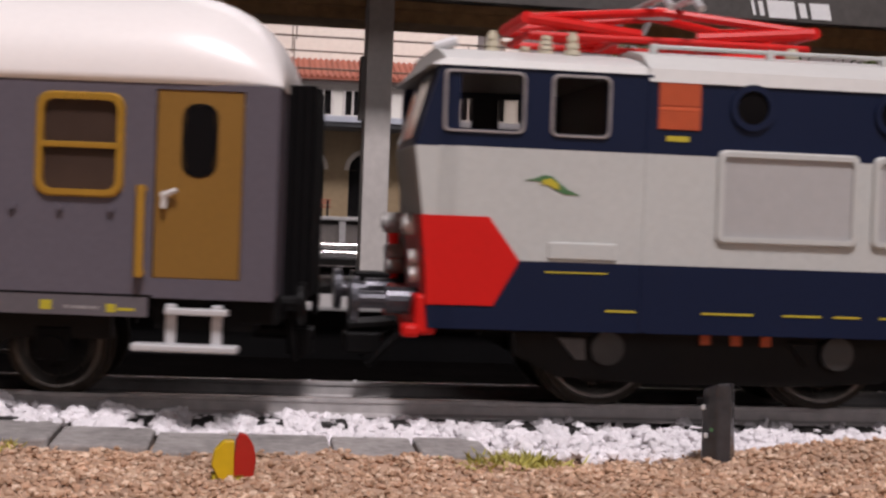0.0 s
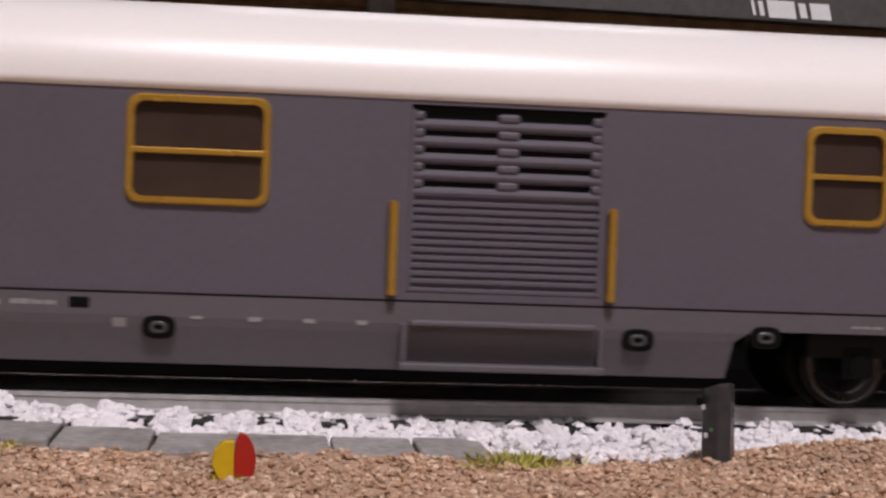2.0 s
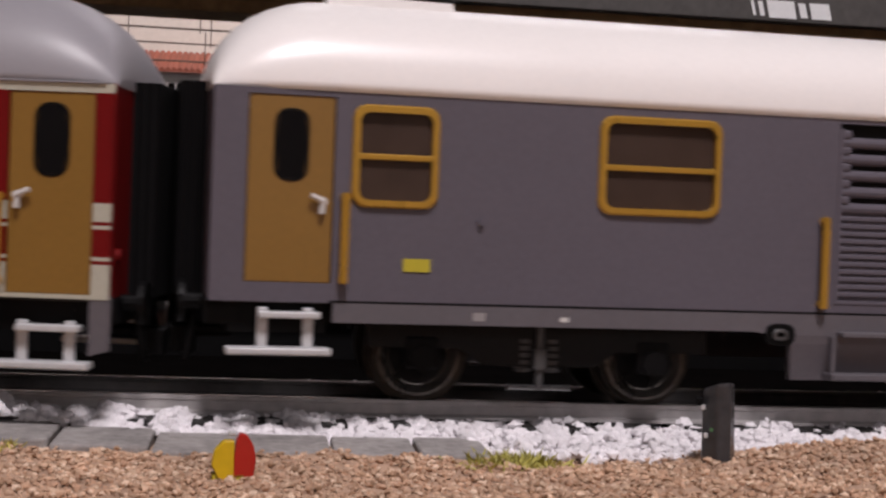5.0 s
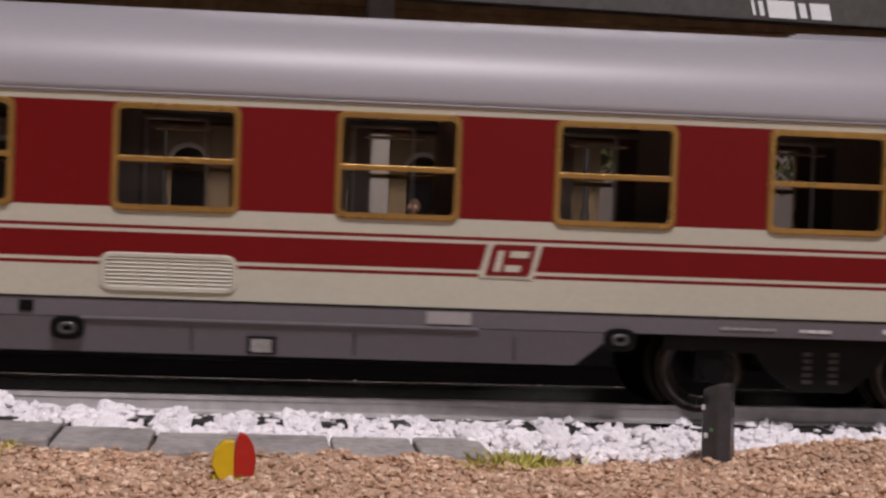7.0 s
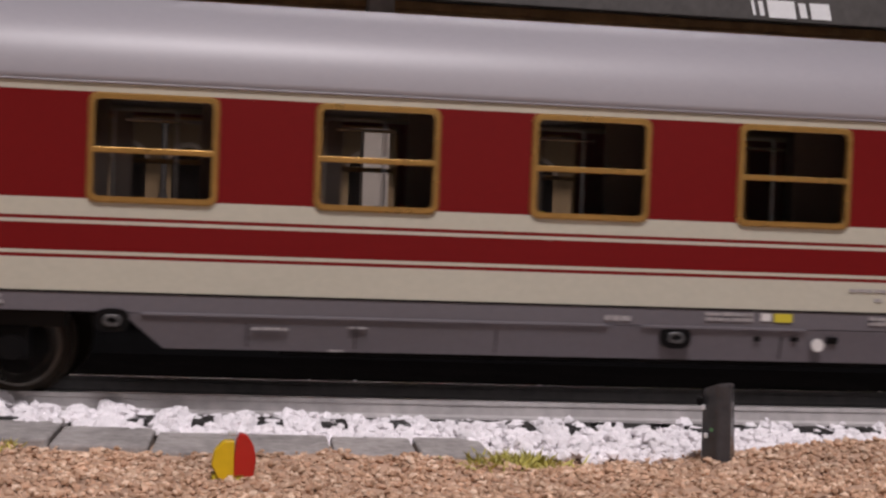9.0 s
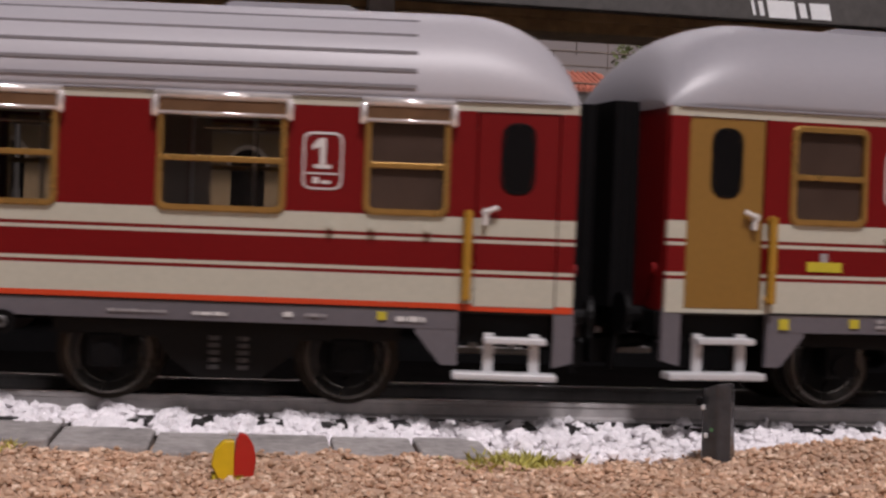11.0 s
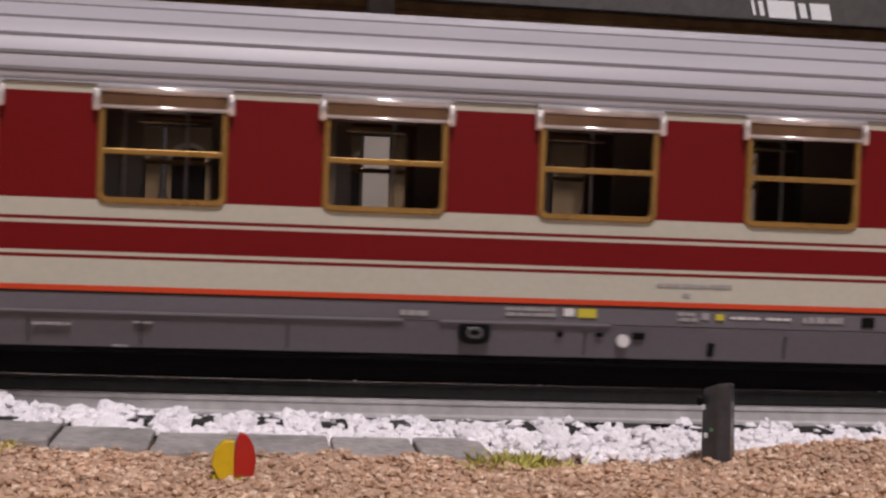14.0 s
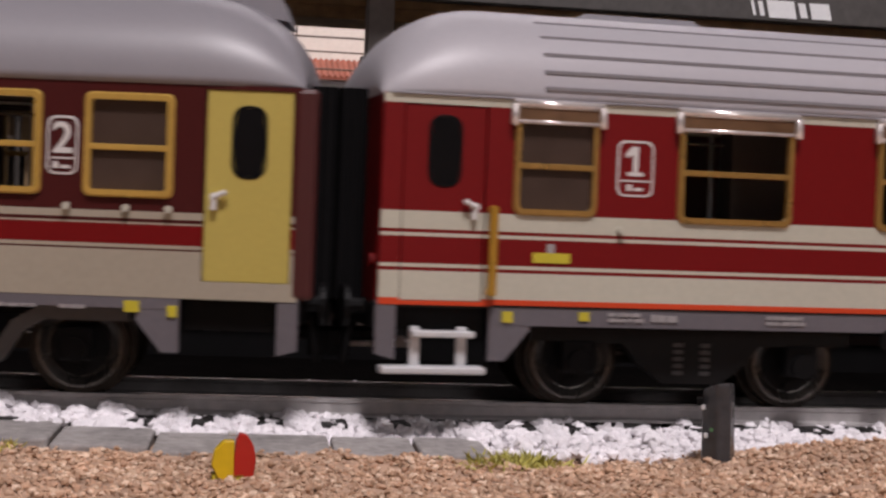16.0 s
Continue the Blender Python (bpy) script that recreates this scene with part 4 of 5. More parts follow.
    bars = [(-4, 5.2, 13.7, 14.3, M_PRINT), (-0.6, 0.2, 12.7, 13.1, M_PRINT), (-21.5, -15.6, 9.9, 11.1, M_PRINT), (-14.6, -13.4, 10.1, 11.0, M_WHITE), (-13.0, -10.8, 10.0, 11.0, M_YELLOW), (-1.2, 1.2, 9.8, 11.0, M_PRINT), (1.7, 2.6, 10.1, 10.9, M_PRINT),
            (3.4, 4.4, 10.1, 10.8, M_YELLOW), (5.0, 9.0, 10.2, 10.6, M_WHITE), (9.6, 12.8, 10.2, 10.6, M_WHITE), (14.0, 19.5, 9.9, 10.9, M_PRINT), (21.3, 22.9, 9.7, 10.9, M_BLACK), (-6.4, -5.0, 7.6, 8.4, M_BLACK), (-10.8, -9.9, 7.8, 8.3, M_BLACK), (-15.3, -14.6, 7.7, 8.3, M_BLACK),
            (2.7, 3.5, 5.8, 7.4, M_BLACK), (46.2, 49.4, 5.6, 7.6, M_BLACK), (46.6, 48.9, 5.8, 7.3, M_WHITE), (99.5, 106.0, 9.9, 10.3, M_PRINT), (108.6, 112.6, 9.8, 10.3, M_WHITE), (118.5, 119.5, 10.0, 10.5, M_WHITE), (120.5, 123.5, 10.0, 10.5, M_PRINT), (128.6, 129.6, 10.0, 10.9, M_YELLOW),
            (130.4, 133.8, 9.8, 10.6, M_WHITE), (-127.2, -126.0, 9.9, 10.9, M_YELLOW), (-124.0, -119.6, 9.8, 11.0, M_PRINT), (-119.0, -115.2, 9.8, 10.9, M_PRINT), (-105.0, -100.0, 9.8, 11.0, M_PRINT), (-136.0, -134.8, 9.6, 10.8, M_YELLOW), (-73.5, -69.5, 7.6, 8.0, M_PRINT), (-63, -60.5, 8.0, 8.3, M_PRINT),
            (-65, -63.2, 5.4, 5.7, M_PRINT), (-33.5, -30, 9.6, 10.5, M_PRINT), (66, 71, 9.6, 11.0, M_PRINT), (-132.8, -128.5, 16.2, 17.3, M_YELLOW), (-131.2, -130.3, 17.3, 18.3, M_PRINT)]
    prints(c, [(a, b, z + 0.25, y + 0.25, m) for a, b, z, y, m in bars])
    bm = bmesh.new()
    rod(bm, (-5.6 - 2.0, -HALF, 7.7), (-7.6, -HALF - 0.4, 7.7), 0.75, 14)
    part("round_lamp", bm, M_WHITE, c)
    for u in (123.2, 127.7, 133.7, -122.8):
        part("knob", rod(bmesh.new(), (u, -HALF, 20.3), (u, -HALF - 0.7, 20.3), 0.42, 10), M_CREAM, c)
    inside(c, [u + 12.25 for u in WIN] + [WIN[-1] - 12.25])
    coach_ends(c, M_RED, True)
    running_gear(c, "bar")
    VEHICLES.append((c, behind, 109.2, 1.0))
    return c


def van():
    c = thing("luggage_coach", "grey luggage coach with white roof and louvred doors", "railway coach", "coaches of the train")
    wins = [(124.2, 133.6, 21.8, 32.9), (91.1, 101.1, 21.6, 33.1), (14.4, 30.2, 21.4, 33.5), (-42.2, -27.0, 21.6, 33.4), (-107.2, -92.6, 22.0, 33.1), (-135.0, -125.4, 21.8, 32.9)]
    doors = [(136.8, 146.2), (-146.2, -136.8)]
    louv = [(45.8, 67.8), (-78.0, -55.4)]
    holes = [(a + 0.45, b - 0.45, z + 0.45, y - 0.45) for a, b, z, y in wins] + [(a, b, 13.5, 33.5) for a, b in doors] + [(a, b, 12.6, 33.6) for a, b in louv]
    body_sides(c, M_VAN, holes)
    roof(c, M_ROOF_WHITE)
    for u in (129.5, -129.5):
        part("roof_vent", prism(bmesh.new(), [(u - 7.6, 44.4), (u - 7, 45.8), (u + 7, 45.6), (u + 7.6, 44.2)], "y", -7, 7), M_ROOF_WHITE, c)
    for s in (-1, 1):
        for w in wins:
            window(c, *w, s, M_GOLD, M_FROST, 27.3, 0.82, 0.5, 1.5)
        for k, (a, b) in enumerate(doors):
            coach_door(c, a, b, 13.5, 33.5, s, M_WOOD, k == 1)
            steps(c, a + 0.5, b - 0.5, s, 1.6)
            handrail(c, a - 1.2 if k == 0 else b + 1.2, 13.6, 23.2, s, M_GOLD)
        y = s * HALF
        for a, b in louv:
            d = part("louvred_door", slab(a, b, *sorted((y - s * 0.9, y - s * 0.4)), 12.6, 23.2), M_VAN, c, "grey louvred sliding door")
            part("slot_backing", slab(a, b, *sorted((y - s * 1.2, y - s * 0.75)), 23.25, 33.6), M_BLACK, d)
            m = (a + b) / 2
            bm = bmesh.new()
            for u0, u1 in ((a, a + 0.5), (b - 0.5, b)):
                box(bm, u0, u1, *sorted((y - s * 0.9, y + s * 0.15)), 12.6, 33.0, 0.1)
            box(bm, a, b, *sorted((y - s * 0.9, y + s * 0.1)), 12.6, 13.1, 0.1)
            part("door_frame", bm, M_VAN, d)
            for k in range(5):
                z = 23.8 + k * 1.9
                bm = bmesh.new()
                rod(bm, (a + 0.3, y - s * 0.5, z), (b - 0.3, y - s * 0.5, z), 0.66, 12)
                for u0, u1 in ((a + 0.4, a + 1.5), (m - 1.25, m + 1.25), (b - 1.5, b - 0.4)):
                    box(bm, u0, u1, *sorted((y - s * 0.7, y + s * 0.22)), z + 0.45, z + 1.45, 0.3)
                part("slat", bm, M_VAN, d)
            for k in range(11):
                z = 13.5 + k * 0.88
                bm = prism(bmesh.new(), [(y - s * 0.5, z), (y - s * 0.02, z + 0.12), (y - s * 0.02, z + 0.48), (y - s * 0.5, z + 0.8)], "x", a + 0.4, b - 0.4)
                part("slat", bm, M_VAN, d)
            for u in (a - 1.7, b + 1.1):
                handrail(c, u, 12.2, 22.6, s, M_GOLD)
            bm = bmesh.new()
            box(bm, a + 0.5, b - 0.5, *sorted((y - s * 0.2, y + s * 1.7)), 8.9, 9.5, 0.15)
            box(bm, a - 0.6, b + 0.6, *sorted((y - s * 1.8, y + s * 1.6)), 3.9, 4.7, 0.15)
            for u in (a - 0.4, b - 0.1):
                box(bm, u, u + 0.5, *sorted((y - s * 1.6, y + s * 0.9)), 4.5, 9.0, 0.1)
            part("side_step", bm, M_SOLE, c)
        # box on the side
        for u0, u1 in ((103.4, 115.6),):
            bm = prism(bmesh.new(), [(y, 21.8), (y + s * 2.1, 22.2), (y + s * 2.3, 32.3), (y, 34.0)], "x", u0 + 1.4, u1)
            for v in bm.verts:
                if abs(v.co.y) > HALF + 1:  # its face is smaller than its foot
                    v.co.x += 0.5 if v.co.x < u0 + 5 else -0.5
            bx = part("side_locker", bm, M_VAN, c, "grey slanted locker on the coach side")
            bm = bmesh.new()
            for z0, z1 in ((22.0, 22.7), (27.5, 28.2), (28.6, 31.0)):
                box(bm, u0 + 0.2, u0 + 1.4, *sorted((y, y + s * 1.5)), z0, z1, 0.1)
            part("locker_hinge", bm, M_SILVER, bx)
        # seam above the sole: a dark strip stands for its shadow gap
        part("waist_shadow", slab(-137, 137, *sorted((y - s * 0.1, y + s * 0.06)), 11.45, 11.68), M_BOGIE, c, "dark strip standing for the shadow gap above the sole bar")
        yy = s * (HALF - 0.35)
        bm = prism(bmesh.new(), [(-82.5, 3.7), (83.0, 3.7), (83.6, 8.0), (85.2, 9.0), (88, 9.3), (136.5, 9.3), (136.5, 11.4), (-136.5, 11.4), (-136.5, 9.3), (-88, 9.3), (-85, 9.0), (-83.2, 8.0)], "y", yy - 0.45, yy + 0.45)
        part("skirt", tuck(bm, s), M_SOLE, c)
        for e in (-1, 1):
            part("step_well", slab(*sorted((e * 137, e * 147.6)), *sorted((s * 8, s * 14.4)), 8.0, 13.5), M_BLACK, c)
    sockets(c, [(72.4, 7.9), (87.3, 8.6), (18.6, 7.8), (-13.8, 8.2), (-45.6, 8.0), (-84.6, 9.0)])
    # emblem and small print
    e = part("emblem_frame", ring(-8.6, -3.4, 15.6, 19.3, -HALF - 0.12, -HALF + 0.05, 0.35, 0.9), M_WHITE, c, "white emblem in a rounded frame")
    for x0, x1, a0, a1 in ((-7.6, -6.9, 16.3, 18.6), (-6.2, -4.4, 17.6, 18.6), (-6.2, -4.7, 16.3, 17.0)):
        part("emblem_mark", slab(x0, x1, -HALF - 0.1, -HALF + 0.05, a0, a1), M_WHITE, e)
    prints(c, [(-10.6, -8.2, 13.5, 14.3, M_PRINT), (-8.0, -4.6, 13.4, 14.2, M_WHITE), (-4.4, -1.4, 13.5, 14.2, M_PRINT), (-6.5, -5.4, 12.5, 13.0, M_PRINT), (-27.6, -21.5, 9.3, 10.8, M_PRINT), (-15.5, -14.4, 9.9, 10.5, M_PRINT), (-13.6, -10.0, 9.8, 10.8, M_PRINT), (-9.2, -8.3, 9.9, 10.7, M_YELLOW),
               (-7.6, -3.2, 10.0, 10.4, M_WHITE), (-2.2, 1.6, 9.9, 10.4, M_WHITE), (2.4, 7.4, 9.8, 10.6, M_PRINT), (8.8, 11.0, 9.7, 10.9, M_BLACK), (13.6, 15.0, 7.7, 8.7, M_PRINT), (-19.0, -18.2, 6.2, 7.6, M_BLACK), (22.0, 23.6, 8.7, 9.2, M_PRINT), (28.4, 29.8, 8.7, 9.2, M_PRINT), (34.5, 35.8, 8.7, 9.2, M_PRINT), (40.4, 41.6, 8.7, 9.2, M_PRINT),
               (97.2, 101.6, 9.9, 10.3, M_PRINT), (112.0, 113.0, 9.9, 10.4, M_WHITE), (115, 119.6, 9.9, 10.3, M_PRINT), (125.2, 126.4, 9.8, 10.8, M_YELLOW), (127.6, 131.4, 9.9, 10.4, M_PRINT), (132.2, 133.2, 9.7, 10.6, M_YELLOW), (133.4, 135.2, 9.9, 10.2, M_YELLOW), (-129.0, -126.0, 15.0, 16.4, M_YELLOW), (-121, -119.6, 9.8, 10.7, M_PRINT), (-111, -110, 9.9, 10.4, M_WHITE)])
    for u in (122.0, 127.0, 132.4, -120.5):
        part("knob", rod(bmesh.new(), (u, -HALF, 20.6), (u, -HALF - 0.5, 20.6), 0.36, 10), M_VAN, c)
    part("floor", slab(-148, 148, -15, 15, 11.2, 12.2), M_FLOOR_IN, c)
    coach_ends(c, M_VAN, False)
    running_gear(c, "damper")
    VEHICLES.append((c, 0.0, 109.2, 0.0))


def second_class():
    c = thing("passenger_coach", "maroon and cream second-class coach with a yellow door", "railway coach", "coaches of the train")
    us = [115.6 - 23.0 * k for k in range(11)]
    wins = [(126.8, 136.4, 21.9, 33.0)] + [(u - 6.8, u + 6.8, 21.9, 33.0) for u in us[:-1]] + [(-135.4, -126, 21.9, 33.0)]
    doors = [(139.6, 149.0), (-149.0, -139.6)]
    body_sides(c, M_SECOND, [(a + 0.45, b - 0.45, z + 0.45, y - 0.45) for a, b, z, y in wins] + [(a, b, 13.3, 33.7) for a, b in doors])
    roof(c, M_ROOF_DARK)
    part("roof_vent", prism(bmesh.new(), [(138.5, 44.0), (139.5, 45.9), (146.0, 45.2), (147.0, 42.5)], "y", -5, 5), M_ROOF_DARK, c)
    for s in (-1, 1):
        for k, w in enumerate(wins):
            window(c, *w, s, M_BRASS, M_GLASS if 0 < k < len(wins) - 1 else M_FROST, 27.2, 0.8, 0.5, 0.8)
        for k, (a, b) in enumerate(doors):
            coach_door(c, a, b, 13.3, 33.7, s, M_YELLOW_DOOR, k == 1)
    for e in (-1, 1):
        part("corner_plate", slab(*sorted((e * 149.05, e * 151.5)), -HALF - 0.08, -HALF + 3.0, 11.6, 34.1, 0.5), M_MAROON, c)
    class_sign(c, "2", 122.9, 126.2)
    skirt(c, M_SOLE, 4.2, 87.5, 0.9)
    prints(c, [(131.6, 133.2, 9.8, 11.0, M_YELLOW), (136.2, 137.2, 9.4, 10.6, M_YELLOW), (124.6, 127.4, 9.9, 10.5, M_PRINT), (117, 122.6, 9.9, 10.4, M_PRINT)])
    for u in (125.2, 131.5, 136.0):
        part("knob", rod(bmesh.new(), (u, -HALF, 20.8), (u, -HALF - 0.7, 20.8), 0.42, 10), M_CREAM, c)
    inside(c, [us[0] + 11.5] + [u - 11.5 for u in us[:-1]])
    coach_ends(c, M_MAROON, True)
    running_gear(c, "swan")
    VEHICLES.append((c, 916.4, 109.2, 0.0))


# ---- the locomotive ----
def nose(loco, s):
    """The slanted cab end at s = -1 or 1."""
    ends = [(9.0, 96.0), (11.5, 96.3), (16.6, 96.6), (21.3, 97.0), (28.5, 98.0), (28.8, 98.0), (37.8, 95.4)]
    mats = [1, 3, 3, 2, 2, 1]
    bm = bmesh.new()
    rows = []
    for z, u in ends:
        plan = [(93.0, -17.0), (u - 0.25, -17.0), (u, -15.6), (u - 0.1, -5), (u - 0.6, 4), (u - 1.6, 9.5), (u - 4.2, 17.0), (93.0, 17.0)]
        rows.append([bm.verts.new((s * a, y, z)) for a, y in plan])
    glassy = []
    for k, (a, b) in enumerate(zip(rows, rows[1:])):
        for i in range(7):
            if k == 5 and i in (2, 3, 4):
                glassy.append((a[i].co.copy(), a[i + 1].co.copy(), b[i + 1].co.copy(), b[i].co.copy()))
            f = bm.faces.new((a[i], a[i + 1], b[i + 1], b[i]))
            f.material_index = mats[k] - 1
    bmesh.ops.recalc_face_normals(bm, faces=bm.faces[:])
    n = part("cab_front", bm, [M_BLUE, M_LGREY, M_SIGNAL_RED], loco)
    for q in glassy:
        c = sum(q, Vector()) / 4
        nrm = (q[1] - q[0]).cross(q[3] - q[0]).normalized()
        if nrm.x * s < 0:
            nrm = -nrm
        bm = bmesh.new()
        for pts, push in (([c + (p - c) * 0.82 for p in q], 0.2),):
            A, B = [bm.verts.new(p - nrm * 0.2) for p in pts], [bm.verts.new(p + nrm * push) for p in pts]
            bm.faces.new(A), bm.faces.new(B)
            for i in range(4):
                bm.faces.new((A[i], A[(i + 1) % 4], B[(i + 1) % 4], B[i]))
        bmesh.ops.recalc_face_normals(bm, faces=bm.faces[:])
        part("windscreen", bm, M_PANE_DARK, n)
    for y in (-11.5, 11.5):
        bm = bmesh.new()
        rod(bm, (s * 95.4, y * 0.9, 20.2), (s * 97.9, y * 0.9, 20.2), 1.3, 20)
        rod(bm, (s * 97.7, y * 0.9, 20.2), (s * 98.2, y * 0.9, 20.2), 1.05, 20, 0.7)
        part("headlight", bm, M_LENS, n, "clear round headlight in a silver rim")
        bm = bmesh.new()
        rod(bm, (s * 95.2, y * 1.05, 16.6), (s * 97.5, y * 1.05, 16.5), 0.9, 16)
        rod(bm, (s * 95.2, y * 1.05, 14.7), (s * 97.4, y * 1.05, 14.6), 0.95, 16)
        part("marker_light", bm, M_LENS, n)
        bm = bmesh.new()
        rod(bm, (s * 95.5, y, 11.6), (s * 99.8, y, 11.6), 1.5, 16)
        rod(bm, (s * 99.6, y, 11.6), (s * 103.2, y, 11.6), 1.0, 14)
        rod(bm, (s * 103.0, y, 11.6), (s * 103.9, y, 11.6), 2.6, 24)
        part("buffer", bm, surface("buffer_steel", (0.055, 0.055, 0.065), 0.3, 0.5) if "buffer_steel" not in bpy.data.materials else bpy.data.materials["buffer_steel"], loco)
    part("buffer_beam", slab(*sorted((s * 94.8, s * 97.2)), -16.6, 16.6, 8.2, 12.6, 0.4), M_SIGNAL_RED, loco)
    bm = bmesh.new()
    rod(bm, (s * 95, 0, 8.5), (s * 103, 0, 7.8), 0.9, 10)
    rod(bm, (s * 96, -5, 9), (s * 101, -6, 3.8), 0.55, 8)
    rod(bm, (s * 96, 5, 9), (s * 101, 6, 3.8), 0.55, 8)
    box(bm, *sorted((s * 99, s * 103.4)), -2, 2, 4.6, 7.2, 0.3)
    part("coupling", bm, M_BLACK, loco)
    part("corner_step", slab(*sorted((s * 96.6, s * 98.6)), -17.4, -14.6, 7.9, 9.4, 0.5), M_SIGNAL_RED, loco)


def tube(bm, pts, r):
    for a, b in zip(pts, pts[1:]):
        rod(bm, a, b, r, 8)
    return bm


def pantograph(loco, c):
    p = new("pantograph")
    p.parent, p.location = loco, (c * MM, 0, 1.4 * MM)
    p["label"] = "bright red folded pantograph"
    bm = bmesh.new()
    for y in (-6, 6):
        tube(bm, [(-17, y, 41.4), (17, y, 41.4)], 0.45)
    for x in (-17, -6, 6, 17):
        tube(bm, [(x, -6, 41.4), (x, 6, 41.4)], 0.45)
    part("base_frame", bm, M_SIGNAL_RED, p)
    for y in (-6.5, 6.5):
        for e in (-1, 1):
            part("lower_arm", tube(bmesh.new(), [(e * 3.5, y * 0.8, 42.0), (e * 17.5, y, 43.2)], 0.7), M_SIGNAL_RED, p)
            part("upper_arm", tube(bmesh.new(), [(e * 17.5, y, 43.2), (-e * 0.8, y * 0.35, 45.4)], 0.55), M_SIGNAL_RED, p)
    for e in (-1, 1):
        part("cross_tube", tube(bmesh.new(), [(e * 17.5, -6.9, 43.2), (e * 17.5, 6.9, 43.2)], 0.75), M_SIGNAL_RED, p)
        part("brace", tube(bmesh.new(), [(e * 14, -6, 43.6), (e * 9, 5, 44.3)], 0.3), M_SIGNAL_RED, p)
    bm = bmesh.new()
    for x in (-1.8, 1.8):
        tube(bm, [(x, -12, 44.6), (x, -9, 46.2), (x, 9, 46.2), (x, 12, 44.6)], 0.45)
    box(bm, -2.2, 2.2, -1.5, 1.5, 44.8, 46.0, 0.3)
    part("collector_head", bm, M_SILVER, p)
    for x in (-15, 15):
        for y in (-6, 6):
            bm = bmesh.new()
            for k in range(4):
                rod(bm, (x, y, 39.0 + k * 0.6), (x, y, 39.45 + k * 0.6), 1.0 - 0.1 * k, 12)
            part("insulator", bm, M_CERAMIC, p)


def locomotive():
    c = thing("electric_locomotive", "blue and pearl-grey electric locomotive with red nose", "locomotive")
    H = 17.0
    wins = [(-94.2, -85.8, 30.4, 37.2), (-83.0, -76.2, 30.3, 37.2), (76.2, 83.0, 30.3, 37.2), (85.8, 94.2, 30.4, 37.2)]
    rounds = [-60.0, -43.0, 43.0, 60.0]
    paint = livery("loco_side_paint", [(0, (0.006, 0.0115, 0.036)), (16.5, (0.5, 0.515, 0.5)), (28.8, (0.006, 0.0115, 0.036))], 0.45)
    holes = [(a + 0.4, b - 0.4, z + 0.4, y - 0.4) for a, b, z, y in wins] + [(u - 1.5, u + 1.5, 33.0, 36.0) for u in rounds]
    for s in (-1, 1):
        y = s * H
        for lo, hi in ((-95.2, -0.1), (0.1, 95.2)):
            part("side_wall", holed_wall(lo, hi, 9.0, 37.8, y, y - s * 0.7, [h for h in holes if lo < h[0] < hi]), paint, c)
        for a, b, z0, z1 in wins:
            bm = ring(a, b, z0, z1, y + s * 0.3, y - s * 0.5, 0.3, 0.8)
            if b - a > 8:  # the window by the cab's front leans with it
                for v in bm.verts:
                    if abs(v.co.x) > 90:
                        v.co.x += math.copysign(0.9 * (33.8 - v.co.z) / 3.4, v.co.x)
            f = part("cab_window_frame", bm, M_PRINT, c)
            part("pane", slab(a + 0.3, b - 0.3, *sorted((y - s * 0.45, y - s * 0.25)), z0 + 0.3, z1 - 0.3), M_GLASS, f).visible_shadow = False
        for u in rounds:
            bm = bmesh.new()
            pts = [(u + math.cos(radians(a)) * 2.6, 34.5 + math.sin(radians(a)) * 2.6) for a in range(0, 360, 15)]
            inn = [(u + math.cos(radians(a)) * 1.9, 34.5 + math.sin(radians(a)) * 1.9) for a in range(0, 360, 15)]
            rows = [[bm.verts.new((x, yy, z)) for x, z in L] for L, yy in ((pts, y), (pts, y + s * 0.4), (inn, y + s * 0.4), (inn, y - s * 0.3))]
            for A, B in zip(rows, rows[1:]):
                for k in range(24):
                    bm.faces.new((A[k], A[(k + 1) % 24], B[(k + 1) % 24], B[k]))
            bmesh.ops.recalc_face_normals(bm, faces=bm.faces[:])
            f = part("porthole_rim", bm, M_BLUE, c)
            part("porthole_glass", rod(bmesh.new(), (u, y + s * 0.1, 34.5), (u, y - s * 0.1, 34.5), 2.0, 24), M_PANE_DARK, f)
        for e in (-1, 1):
            part("red_flash", prism(bmesh.new(), [(e * 97.0, 21.3), (e * 89.4, 21.3), (e * 85.9, 16.6), (e * 88.7, 11.6), (e * 96.0, 11.6), (e * 96.4, 16.6)], "y", *sorted((y - s * 0.2, y + s * 0.14))), M_SIGNAL_RED, c, "bright red six-sided flash on the cab side")
            part("body_joint", slab(*sorted((e * 71.5, e * 72.1)), *sorted((y - s * 0.1, y + s * 0.15)), 9.2, 37.6), paint, c)
            v = part("side_vent", slab(*sorted((e * 82.8, e * 75.0)), *sorted((y - s * 0.1, y + s * 0.25)), 16.9, 18.8, 0.15), M_LGREY, c)
            bm = bmesh.new()
            for k in range(2):
                for r in range(7):
                    box(bm, *sorted((e * 70.7, e * 66.1)), *sorted((y - s * 0.05, y + s * 0.2)), 31.8 + k * 2.65 + r * 0.33, 32.02 + k * 2.65 + r * 0.33)
            g = part("grille_slats", bm, M_GRILLE, c, "two orange ventilation grilles")
            part("grille_backing", slab(*sorted((e * 70.8, e * 66.0)), *sorted((y - s * 0.1, y + s * 0.08)), 31.7, 36.9), M_GRILLE, g)
            part("print_bar", slab(*sorted((e * 69.8, e * 67.2)), *sorted((y - s * 0.05, y + s * 0.1)), 30.4, 31.0), M_YELLOW, c)
        for u in (-55.5, -37.2, -18.6, 18.6, 37.2, 55.5):
            f = part("vent_frame", ring(u - 8.3, u + 8.3, 19.3, 29.7, y + s * 0.55, y - s * 0.1, 0.75, 0.8), M_LGREY, c)
